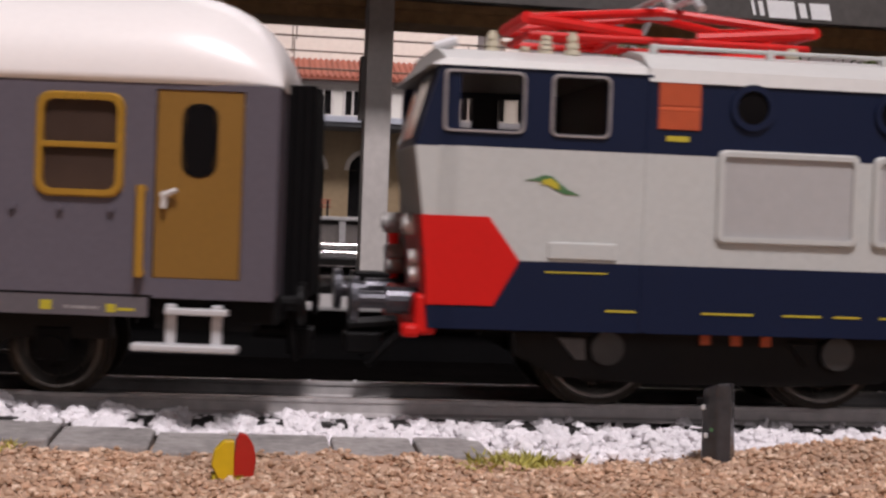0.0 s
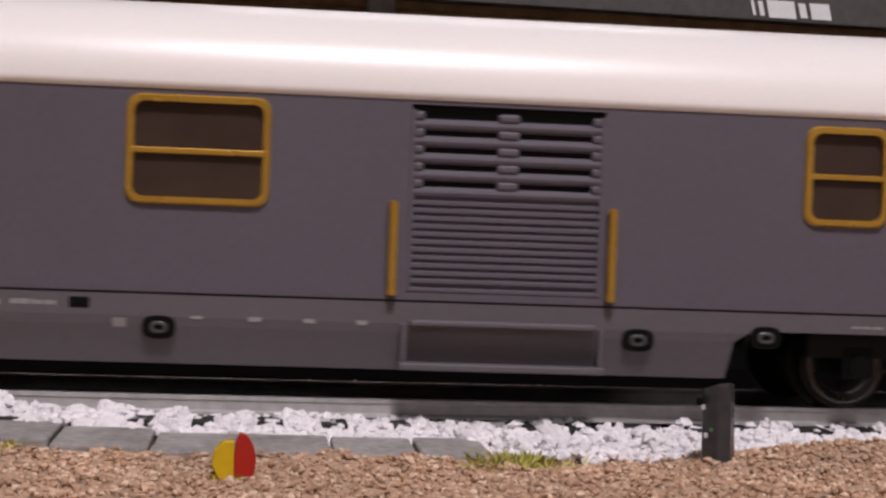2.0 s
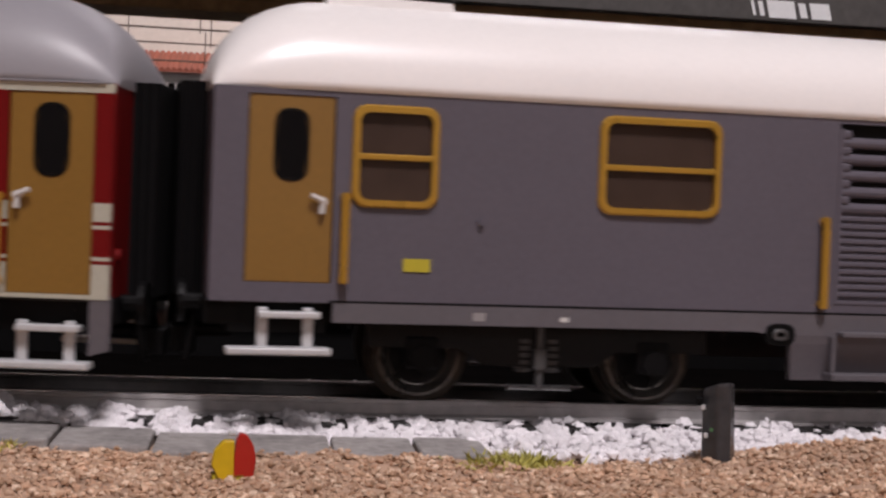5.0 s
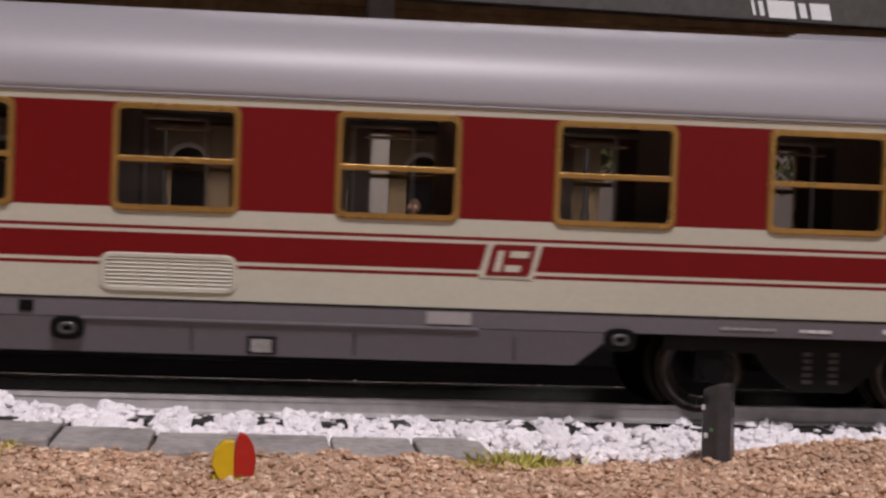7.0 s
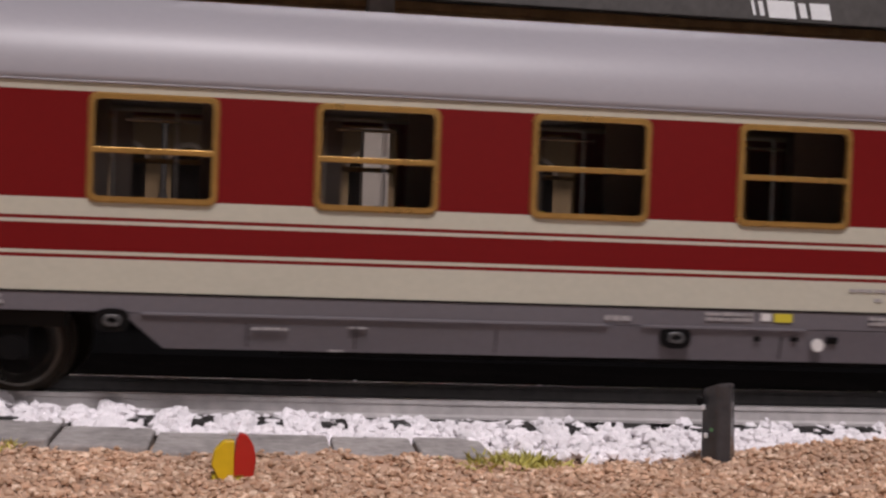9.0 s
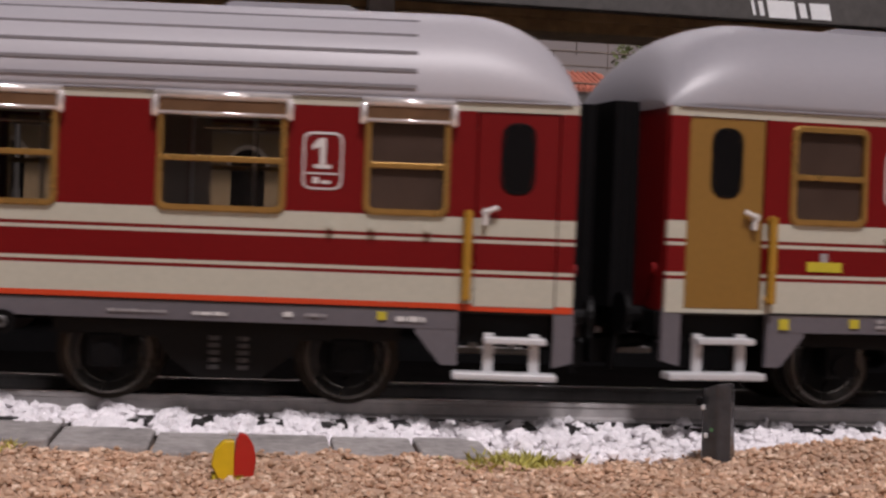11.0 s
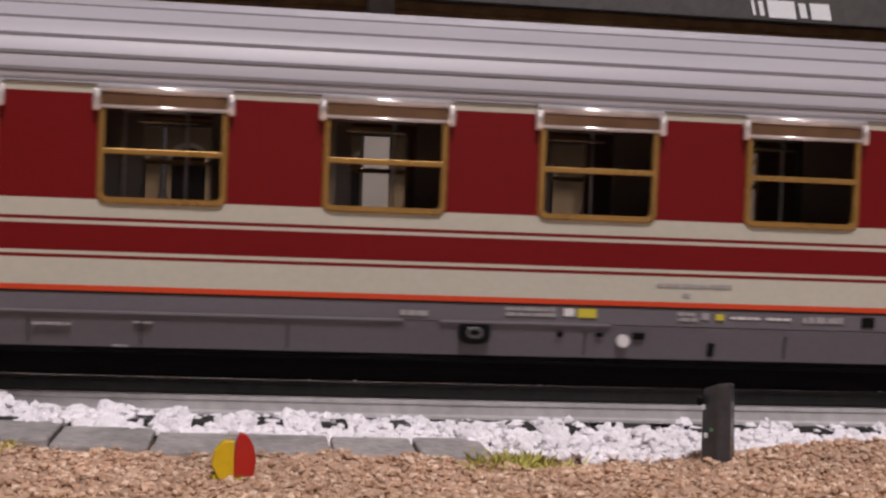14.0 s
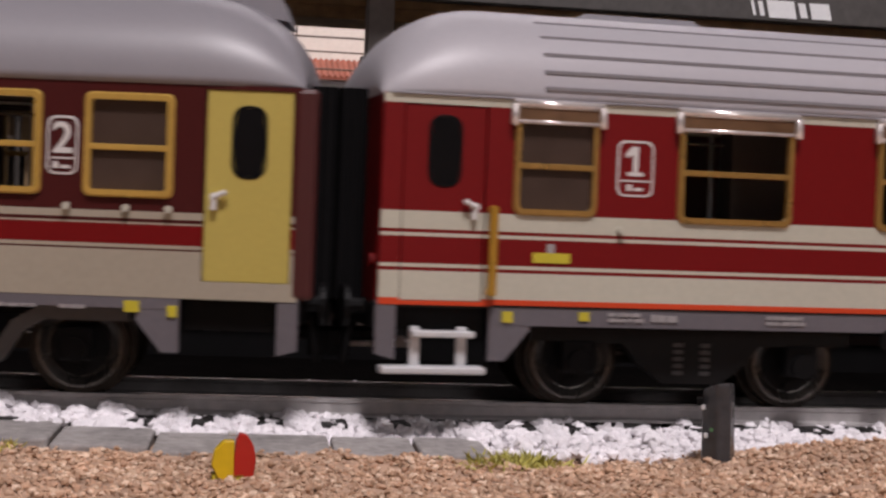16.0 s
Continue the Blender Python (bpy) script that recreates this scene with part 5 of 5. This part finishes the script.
            part("vent_plate", slab(u - 7.7, u + 7.7, *sorted((y - s * 0.1, y + s * 0.15)), 19.9, 29.0), surface("vent_plate_paint", (0.4, 0.4, 0.4), 0.45, 0, 0.06) if "vent_plate_paint" not in bpy.data.materials else bpy.data.materials["vent_plate_paint"], f)
        bm = bmesh.new()
        for u0, u1 in ((-76, -72.6), (-65, -59), (-55.5, -51), (-49.5, -46.4), (-44, -40), (-83, -76)):
            box(bm, u0, u1, *sorted((y - s * 0.05, y + s * 0.1)), 11.25 if u0 > -76.5 else 15.4, 11.47 if u0 > -76.5 else 15.55)
        part("yellow_line", bm, M_YELLOW, c)
        # side emblem in plain shapes
        part("emblem_green", prism(bmesh.new(), [(-85.6, 25.45), (-84.4, 25.7), (-83.6, 26.1), (-82.6, 26.0), (-81.6, 25.2), (-80.8, 24.6), (-79.4, 24.0), (-81.2, 24.05), (-82.2, 24.5), (-83.2, 25.3), (-84.3, 25.4)], "y", *sorted((y - s * 0.05, y + s * 0.08))), M_GREENSPOT, c)
        part("emblem_yellow", prism(bmesh.new(), [(-83.9, 25.0), (-83.5, 25.6), (-82.7, 25.75), (-81.9, 25.2), (-81.7, 24.5), (-82.5, 24.7), (-83.2, 25.1)], "y", *sorted((y - s * 0.05, y + s * 0.13))), M_YELLOW, c)
    for s in (-1, 1):
        nose(c, s)
    # roof: shallow, with a lower cab part
    for s, (a, b, top) in ((0, (-72.0, -0.1, 41.2)), (0, (0.1, 72.0, 41.2)), (-1, (-96.4, -72.2, 40.4)), (1, (72.2, 96.4, 40.4))):
        prof = [(-17.25, 37.6), (-16.9, 38.4), (-13.5, 40.2 + (top - 41.2)), (-8, top), (8, top), (13.5, 40.2 + (top - 41.2)), (16.9, 38.4), (17.25, 37.6)]
        if s == 0:
            prof[0], prof[-1] = (-17.25, 36.9), (17.25, 36.9)
        bm = prism(bmesh.new(), prof, "x", a, b)
        if s:
            for v in bm.verts:
                if abs(v.co.x) > 95 and v.co.z > 38:
                    v.co.x -= s * 1.6
        part("roof_panel", bm, surface("loco_roof_paint", (0.62, 0.62, 0.6), 0.45, 0, 0.05) if "loco_roof_paint" not in bpy.data.materials else bpy.data.materials["loco_roof_paint"], c)
    bm = bmesh.new()
    for y in (-11, 11):
        tube(bm, [(-70, y, 41.5), (-2, y, 41.5)], 0.26)
        for x in range(-70, -1, 14):
            box(bm, x - 0.45, x + 0.45, y - 0.4, y + 0.4, 40.2, 41.8, 0.15)
    part("roof_rail", bm, M_LGREY, c)
    for x, y in ((-88, -7), (-79, -9), (-76, 6)):
        bm = rod(bmesh.new(), (x, y, 39.9), (x, y, 42.8), 0.45, 10)
        for k in range(3):
            rod(bm, (x, y, 40.2 + k * 0.8), (x, y, 40.8 + k * 0.8), 0.9 - 0.12 * k, 12)
        part("insulator", bm, M_CERAMIC, c)
    pantograph(c, -66.5)
    pantograph(c, 66.5)
    bm = bmesh.new()
    rod(bm, (-95.0, -9, 40.3), (-92.5, -9, 41.2), 0.6, 10)
    part("horn", bm, M_SILVER, c)
    for lo, hi in ((-95, -0.1), (0.1, 95)):
        part("floor", slab(lo, hi, -16, 16, 9.2, 10.4), M_BLACK, c)
        part("underframe", slab(lo, hi, -13, 13, 8.4, 9.15), M_BLACK, c)
    part("cab_wall", slab(-74.6, -73.8, -16, 16, 10.4, 37.6), M_DARK, c)
    part("cab_wall", slab(73.8, 74.6, -16, 16, 10.4, 37.6), M_DARK, c)
    part("cab_desk", slab(-95, -90, -15, 15, 22, 29.2, 0.5), M_DARK, c)
    # three bogies
    for u, turn in ((-61.0, -1.3), (0.0, 1.3), (61.0, 1.3)):
        b = new("bogie")
        b.parent, b.matrix_local = c, pose(u * MM, 0, 0, 0, 0, turn)
        for x in (-13.5, 13.5):
            wheelset(b, x, 7.0, 7.0)
        for y in (-12.6, 12.6):
            s = math.copysign(1, y)
            part("side_frame", prism(bmesh.new(), [(-24, 9.0), (-24, 6.0), (-19, 3.6), (-8, 3.0), (8, 3.0), (19, 3.6), (24, 6.0), (24, 9.0)], "y", y - 0.8, y + 0.8), M_BOGIE, b)
            for x in (-13.5, 13.5):
                bm = rod(bmesh.new(), (x, y, 7.0), (x, y + s * 2.0, 7.0), 1.9, 20)
                part("axle_box", bm, surface("axle_box_grey", (0.05, 0.05, 0.05), 0.4, 0.2) if "axle_box_grey" not in bpy.data.materials else bpy.data.materials["axle_box_grey"], b)
                part("sand_box", prism(bmesh.new(), [(x - 5.6, 8.0), (x - 2.6, 8.0), (x - 2.4, 5.6), (x - 3.6, 5.6)], "y", *sorted((y, y + s * 1.5))), M_DAMPER if x < 0 else M_BOGIE, b)
            bm = bmesh.new()
            for k, x in enumerate((-3, 0.6, 4.2)):
                box(bm, x, x + (1.8 if k != 1 else 3.0), *sorted((y + s * 0.8, y + s * 1.6)), 9.4, 9.9, 0.08)
                box(bm, x + 0.4, x + 1.5, *sorted((y + s * 0.8, y + s * 1.5)), 7.6, 8.8, 0.08)
            part("red_fitting", bm, M_GRILLE, b, "orange-red pipe fittings")
        part("bolster", slab(-20, 20, -6.3, 6.3, 4.5, 9.2), M_BLACK, b)
    # the body is jointed in the middle: its leading half follows the curve
    lead = pose(0, 0, 0, 0, 0, math.degrees(61 / BEND))
    for ob in c.children:
        x = ob.matrix_local.translation.x if ob.data is None else sum(v[0] for v in ob.bound_box) / 8
        if x > 0.001:
            ob.matrix_local = lead @ ob.matrix_local
    VEHICLES.append((c, -259.9, None, 0.0))


# ---- the scenery behind ----
def backdrop():
    part_ = part("room_wall_back", slab(-3200, 3200, 1500, 1540, -900, 1900), M_BACK)
    tagged(part_, "plain pale painted sky board behind the layout", "backdrop", kind="structure")
    for n, b in (("wall_left", (-3240, -3200, -2500, 1540, -900, 1900)), ("wall_right", (3200, 3240, -2500, 1540, -900, 1900)), ("wall_rear", (-3200, 3200, -2540, -2500, -900, 1900))):
        tagged(part(n, slab(*b), M_ROOM), "plain pale room wall", "wall", kind="structure")
    tagged(part("ceiling", slab(-3240, 3240, -2540, 1540, 1900, 1940), M_ROOM), "plain pale room ceiling", "ceiling", kind="structure")
    tagged(part("floor", slab(-3240, 3240, -2540, 1540, -940, -900), M_ROOM), "plain room floor", "floor", kind="structure")


PX, PY = 30.4, 250.0  # foot of the canopy pillar


def canopy():
    o = thing("platform_canopy", "long grey canopy with brown beam on a pale pillar", "canopy")
    part("pillar", slab(-3.7, 3.7, -3.7, 3.7, 5.4, 83, 0.3), M_WHITEWASH, o, "pale square pillar")
    part("pillar_foot", slab(-5.5, 5.5, -5.5, 5.5, -4.2, 5.4, 0.6), M_BLACK, o)
    part("cable_box", slab(-5.2, -3.6, -3, 1, 48, 66, 0.2), M_PILLAR, o)
    part("beam", slab(-420, 620, 3.8, 26, 77.0, 83, 0.5), M_BEAM, o, "brown weathered timber beam")
    part("beam_lip", slab(-420, 620, 1.6, 3.7, 80.4, 83, 0.3), M_BEAM, o)
    part("canopy_edge", slab(-420, 620, -31, -29, 79.0, 104, 0.3), M_FASCIA, o, "dark grey canopy edge board")
    part("canopy_slab", slab(-420, 620, -28.8, 70, 83.2, 104, 0.4), M_CONCRETE, o, "grey canopy slab")
    # Light falling on the edge board, put on as slanted white pieces.
    x = 98.6
    for w, d in ((0.9, 20), (1.4, 20), (8.6, 24), (2.2, 20), (6.2, 22)):
        part("light_patch", prism(bmesh.new(), [(x, 82.3 + d * 0.1), (x + w * 0.93, 82.3 + d * 0.1), (x + w * 0.93 + 1.0, 82.3 - d * 0.1), (x + 1.0, 82.3 - d * 0.1)], "y", -31.3, -30.8), M_LIGHT_PATCH, o, "spot of light painted white on the canopy edge")
        x += w * 0.93 + 1.25
    o.matrix_world = pose(PX * MM, PY * MM, 0, 0, 0, 3.5)


def far_track(y0, z):
    o = thing("far_track", "straight siding track with bright rails on sleepers", "track", "tracks before the station", kind="structure")
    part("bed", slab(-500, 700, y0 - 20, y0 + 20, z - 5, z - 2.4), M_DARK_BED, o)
    for y in (-8.25, 8.25):
        part("rail", slab(-500, 700, y0 + y - 0.45, y0 + y + 0.45, z - 2.1, z, 0.1), M_CHROME, o)
    bm = bmesh.new()
    for i in range(-60, 90):
        box(bm, i * 7 - 1.4, i * 7 + 1.4, y0 - 15, y0 + 15, z - 3.4, z - 2.1)
    tagged(part("sleepers", bm, M_SLEEPER, o), kind="stuff")


def station():
    """A two-storey station with an arcade, white windows and a tiled roof."""
    o = thing("station_building", "two-storey station with arcade, white windows and tiled roof", "building")
    Y = 0.0
    x0, x1 = -330.0, 174.0
    arches = [(x, x + 17) for x in range(int(x0) + 12, int(x1) - 20, 30)]
    part("ground_wall", holed_wall(x0, x1, 0, 44, Y, Y + 4, [(a, b, 0, 24) for a, b in arches]), M_PLASTER, o, "ochre plaster arcade wall")
    for a, b in arches:
        c, r = (a + b) / 2, (b - a) / 2
        bm = bmesh.new()
        pts_o = [(c + (r + 2.4) * math.cos(radians(t)), 24 + (r + 2.4) * math.sin(radians(t))) for t in range(0, 181, 12)]
        pts_i = [(c + r * math.cos(radians(t)), 24 + r * math.sin(radians(t))) for t in range(180, -1, -12)]
        n = len(pts_o)
        for k in range(n - 1):
            q = [pts_o[k], pts_o[k + 1], pts_i[n - 2 - k], pts_i[n - 1 - k]]
            prism(bm, q, "y", Y - 1.2, Y + 0.2)
        part("arch_moulding", bm, M_CREAMWALL, o)
        bm = bmesh.new()
        prism(bm, [(c + r * math.cos(radians(t)), 24 + r * math.sin(radians(t))) for t in range(0, 181, 12)], "y", Y - 0.4, Y + 0.4)
        box(bm, a, b, Y + 1, Y + 3, 0, 24)
        part("arch_door", bm, M_PANE_DARK, o)
    part("platform_awning", slab(x0 - 8, x1 + 10, Y - 34, Y, 44, 47.5, 0.5), surface("awning_dark_paint", (0.05, 0.05, 0.055), 0.6), o, "dark awning over the platform")
    part("awning_edge", slab(x0 - 8, x1 + 10, Y - 35, Y - 33.8, 46.5, 49.5, 0.2), surface("pale_blue_edge", (0.4, 0.42, 0.48), 0.6), o)
    for x in range(int(x0), int(x1) + 8, 70):
        bm = rod(bmesh.new(), (x, Y - 30, 0), (x, Y - 30, 44), 1.5, 12)
        rod(bm, (x, Y - 30, 0), (x, Y - 30, 8), 2.3, 12)
        rod(bm, (x, Y - 30, 40), (x, Y - 30, 44), 1.5, 12, 3.0)
        part("iron_column", bm, M_DAMPER, o)
    wins = [(x, x + 9.5) for x in range(int(x0) + 8, int(x1) - 10, 15)]
    part("upper_wall", holed_wall(x0, x1, 47, 68, Y, Y + 4, [(a, b, 51.5, 65.5) for a, b in wins]), surface("white_upper_plaster", (0.72, 0.69, 0.64), 0.7, 0, 0.06), o, "white upper storey wall")
    for a, b in wins:
        w = part("window", ring(a - 0.4, b + 0.4, 51.0, 66.0, Y - 0.6, Y + 0.5, 1.3, 0.2), M_WHITEWASH, o, "tall white-framed window")
        bm = bmesh.new()
        box(bm, (a + b) / 2 - 0.5, (a + b) / 2 + 0.5, Y - 0.4, Y + 0.6, 51.5, 65.5)
        part("mullion", bm, M_WHITEWASH, w)
        part("pane", slab(a, b, Y + 1.2, Y + 1.8, 51.5, 65.5), M_PANE_DARK, w)
    part("cornice", slab(x0 - 3, x1 + 3, Y - 3, Y + 2, 68, 71, 0.5), M_WHITEWASH, o)
    bm = bmesh.new()
    prism(bm, [(Y - 7, 71), (Y + 40, 84), (Y + 40, 82), (Y - 7, 69.6)], "x", x0 - 7, x1 + 7)
    r = part("roof", bm, M_TILE, o, "terracotta tiled roof")
    bm = bmesh.new()
    for i, x in enumerate(range(int(x0) - 6, int(x1) + 6, 3)):
        rod(bm, (x, Y - 7.3, 70.9), (x, Y + 40, 84.0), 1.15, 6)
    tagged(part("roof_tiling", bm, M_TILE, r), kind="stuff")
    part("end_wall", slab(x1 - 4, x1 - 0.1, Y + 4.1, Y + 80, 0, 68), M_PLASTER, o)
    part("end_wall", slab(x0 + 0.1, x0 + 4, Y + 4.1, Y + 80, 0, 68), M_PLASTER, o)
    part("main_block", slab(x0 + 6, x1 - 62, Y + 40.2, Y + 90, 0, 150), M_CREAMWALL, o, "cream plaster main block")
    bm = bmesh.new()
    box(bm, x1 - 50, x1 - 42, Y + 20, Y + 28, 78, 98, 0.6)
    box(bm, x1 - 52, x1 - 40, Y + 18, Y + 30, 96, 99, 0.6)
    part("chimney", bm, M_CREAMWALL, o)
    o.matrix_world = pose(0, 600 * MM, 20.3 * MM)
    p = thing("station_platform", "grey concrete platform before the station", "platform", kind="structure")
    part("platform_top", slab(-500, 600, 555, 640, 18.4, 20.3, 0.4), M_CONCRETE, p)
    part("platform_wall", slab(-500, 600, 558, 640, -4.2, 18.4), M_PILLAR, p)
    bm = bmesh.new()
    for x in range(-300, 300, 24):
        box(bm, x, x + 3, 555.5, 558, -4, 18.4)
    part("platform_rib", bm, M_CONCRETE, p)
    b = thing("bench", "small red slatted platform bench", "bench")
    for z in (4.2, 6.2, 7.6):
        part("slat", slab(-8, 8, -0.8, 0.8, z, z + 0.8), M_TILE, b)
    for x in (-6.5, 6.5):
        part("leg", slab(x - 0.5, x + 0.5, -1.4, 1.4, 0, 8.2), M_BLACK, b)
    b.location = (24 * MM, 572 * MM, 20.3 * MM)
    d = thing("waste_bin", "small yellow waste bin on the platform", "bin")
    part("bin_body", rod(bmesh.new(), (0, 0, 0), (0, 0, 6.5), 2.2, 14, 2.5), M_YELLOW, d)
    part("bin_rim", rod(bmesh.new(), (0, 0, 6.5), (0, 0, 7.1), 2.8, 14), M_BLACK, d)
    d.location = (136 * MM, 566 * MM, 20.3 * MM)


def strip():
    o = thing("low_platform", "pale grey island platform beside the curved track", "platform", kind="structure")
    # Wall takes the near-black bogie plastic in place of shade behind the train.
    part("platform_body", slab(-300, 300, 80, 116, -4.2, 4.6), M_BOGIE, o, "platform wall blackened to stand for the train's shade")
    part("platform_top", slab(-301, 301, 79, 117, 4.65, 5.4, 0.2), M_CONCRETE, o)
    part("platform_edge", slab(-301, 301, 76.9, 78.9, 4.5, 5.3, 0.2), M_CONCRETE, o)


def figurine(x, y, h, turn, coat, legwear, hair, label):
    """A small painted figure in plain shapes, one mesh."""
    skin = bpy.data.materials.get("painted_skin") or surface("painted_skin", (0.5, 0.3, 0.22), 0.6)
    bm = bmesh.new()
    k = h / 20.0
    def limb(a, b, r, r2, mi, n=10):
        f0 = len(bm.faces)
        rod(bm, [q * k for q in a], [q * k for q in b], r * k, n, r2 * k)
        bm.faces.ensure_lookup_table()
        for f in bm.faces[f0:]:
            f.material_index, f.smooth = mi, len(f.verts) == 4
    for e in (-1, 1):
        limb((e * 1.0, -0.3, 0), (e * 0.9, 0, 9.0), 0.75, 1.15, 1)
        box(bm, *sorted(((e * 1.0 - 0.6) * k, (e * 1.0 + 0.6) * k)), -1.4 * k, 0.7 * k, 0, 0.8 * k, 0.15, 1)
        limb((e * 2.2, 0, 15.4), (e * 2.9, -0.4, 12.0), 0.75, 0.65, 0)
        limb((e * 2.9, -0.4, 12.0), (e * 2.5, -1.2, 9.2), 0.62, 0.5, 0)
        limb((e * 2.5, -1.2, 9.2), (e * 2.45, -1.3, 8.3), 0.5, 0.35, 2)
    limb((0, 0, 7.6), (0, 0, 11.6), 2.3, 1.75, 0, 14)
    limb((0, 0, 11.6), (0, 0, 15.6), 1.75, 2.35, 0, 14)
    limb((0, 0, 15.6), (0, 0, 16.6), 2.2, 0.8, 0, 14)
    limb((0, 0, 16.4), (0, 0, 17.4), 0.7, 0.7, 2)
    for z, r, mi, dy in ((18.4, 1.35, 2, -0.1), (18.8, 1.45, 3, 0.3)):
        m = Matrix.Translation((0, dy * k, z * k)) @ Matrix.Diagonal((r * k, r * k, r * 1.15 * k, 1))
        f0 = len(bm.faces)
        bmesh.ops.create_icosphere(bm, subdivisions=2, radius=1, matrix=m)
        bm.faces.ensure_lookup_table()
        for f in bm.faces[f0:]:
            f.material_index, f.smooth = mi, True
    o = tagged(part("figurine", bm, [coat, legwear, skin, hair]), label, "figurine", "figurines on the platform")
    o.matrix_world = pose(x * MM, y * MM, 5.4 * MM, 0, 0, turn)


def figurines():
    red, yellow = surface("red_cloth_paint", (0.4, 0.02, 0.02), 0.6), surface("yellow_cloth_paint", (0.55, 0.38, 0.04), 0.6)
    white, brown, dark = surface("white_cloth_paint", (0.62, 0.58, 0.55), 0.6), surface("brown_cloth_paint", (0.13, 0.085, 0.05), 0.6), surface("dark_hair_paint", (0.03, 0.02, 0.018), 0.6)
    grey = surface("grey_hair_paint", (0.45, 0.42, 0.38), 0.6)
    figurine(27.0, 96, 18.6, -30, brown, yellow, brown, "small painted figurine in brown coat and yellow trousers")
    figurine(33.8, 94, 17.6, 10, white, red, dark, "small painted dark-haired figurine in white jacket, red skirt")
    figurine(40.2, 96, 19.8, 35, white, white, grey, "small painted grey-haired figurine in pale clothes")


def wires():
    for k, (y, z) in enumerate(((420, 92), (420, 104), (500, 118), (470, 84), (530, 98))):
        o = thing("overhead_wire", "thin dark overhead contact wire", "wire", "overhead wires")
        part("wire", rod(bmesh.new(), (-500, y, z + 3), (700, y + 18, z - 4), 0.4, 6), M_WIRE, o)
        bm = bmesh.new()
        for x in range(-180, 330, 38):
            rod(bm, (x, y + (x + 500) * 0.015, z - 0.5 - (x + 500) * 0.0058 + 2), (x, y + (x + 500) * 0.015, z + 13), 0.25, 5)
        part("dropper", bm, M_WIRE, o)
    for x, y in ((-160, 480), (360, 480)):
        o = thing("catenary_mast", "slim grey catenary mast behind the tracks", "mast", "catenary masts")
        part("mast_post", slab(-1.6, 1.6, -1.6, 1.6, -4.2, 130, 0.2), M_CONCRETE, o)
        part("mast_arm", rod(bmesh.new(), (0, 0, 118), (0, -66, 112), 0.8, 8), M_CONCRETE, o)
        o.location = (x * MM, y * MM, 0)


def tree(x, y, h, seed):
    rnd = random.Random(seed)
    o = thing("tree", "small leafy model tree with brownish green crown", "tree", "trees beside the station")
    bm = rod(bmesh.new(), (0, 0, -4), (0.5, 0, h * 0.5), h * 0.035, 10, h * 0.02)
    for _ in range(9):
        a, k = rnd.uniform(0, 6.3), rnd.uniform(0.3, 0.5)
        rod(bm, (0.3, 0, h * k), (math.cos(a) * h * 0.22, math.sin(a) * h * 0.22, h * (k + rnd.uniform(0.2, 0.4))), h * 0.015, 6, h * 0.005)
    part("trunk", bm, M_BARK, o)
    V, F = [], []
    clumps = [(rnd.gauss(0, h * 0.15), rnd.gauss(0, h * 0.13), h * rnd.uniform(0.45, 0.95), h * rnd.uniform(0.07, 0.14)) for _ in range(26)]
    for cx, cy, cz, cr in clumps:
        for _ in range(90):
            d = Vector((rnd.gauss(0, 1), rnd.gauss(0, 1), rnd.gauss(0, 1))).normalized() * cr * rnd.uniform(0.5, 1.1)
            p = Vector((cx, cy, cz)) + d
            k = len(V)
            u, w = Vector((rnd.gauss(0, 1), rnd.gauss(0, 1), rnd.gauss(0, 1))).normalized(), Vector((rnd.gauss(0, 1), rnd.gauss(0, 1), rnd.gauss(0, 1))).normalized()
            s = h * 0.016
            V += [(p + u * s) * MM, (p + w * s) * MM, (p - u * s) * MM, (p - w * s) * MM]
            F.append((k, k + 1, k + 2, k + 3))
    me = bpy.data.meshes.new("crown")
    me.from_pydata([tuple(v) for v in V], [], F)
    me.materials.append(M_LEAF)
    cr = new("crown", me)
    cr.parent = o
    o.location = (x * MM, y * MM, 0)


def street_lamp(x, y, z):
    o = thing("street_lamp", "slim pale street lamp with curved arm", "street lamp")
    bm = rod(bmesh.new(), (0, 0, 0), (0, 0, 70), 0.9, 10, 0.6)
    tube(bm, [(0, 0, 70), (2, 0, 74), (6, 0, 76.5), (10, 0, 76.8)], 0.5)
    part("lamp_post", bm, M_SILVER, o)
    part("lamp_head", slab(9, 14, -1.2, 1.2, 75.8, 77.4, 0.4), M_SILVER, o)
    o.location = (x * MM, y * MM, z * MM)


# ---- build ----
backdrop()
ground()
track()
van()
first_class(False, False, False, "red and cream first-class coach with wooden-brown doors", M_WOOD, 306.0)
first_class(True, True, True, "red and cream first-class coach with ribbed roof", M_DOOR_RED, 612.0)
second_class()
locomotive()
canopy()
strip()
figurines()
far_track(310, 1.0)
far_track(440, 6.0)
far_track(500, 8.0)
station()
wires()
for k, (x, y, h) in enumerate(((225, 640, 120), (268, 700, 135), (205, 760, 110), (318, 660, 118), (380, 720, 128))):
    tree(x, y, h, k)
street_lamp(188, 575, 20.3)
track_post()
marker()
near_ground()


def motions():
    times = [k * 0.25 for k in range(65)]
    for ob, behind, pivot, sinks in VEHICLES:
        walk(ob, [(t, rigid(glide(WAY_ROWS, t) - behind, pivot, sinks)) for t in times])
    fine = [k / 15 for k in range(241)]
    way = [glide(WAY_ROWS, t) for t in fine]
    for ob, (x, z), radius in WHEELSETS:
        walk(ob, [(t, pose(x * MM, 0, z * MM, 0, math.degrees(w / radius), 0)) for t, w in zip(fine, way)])


motions()
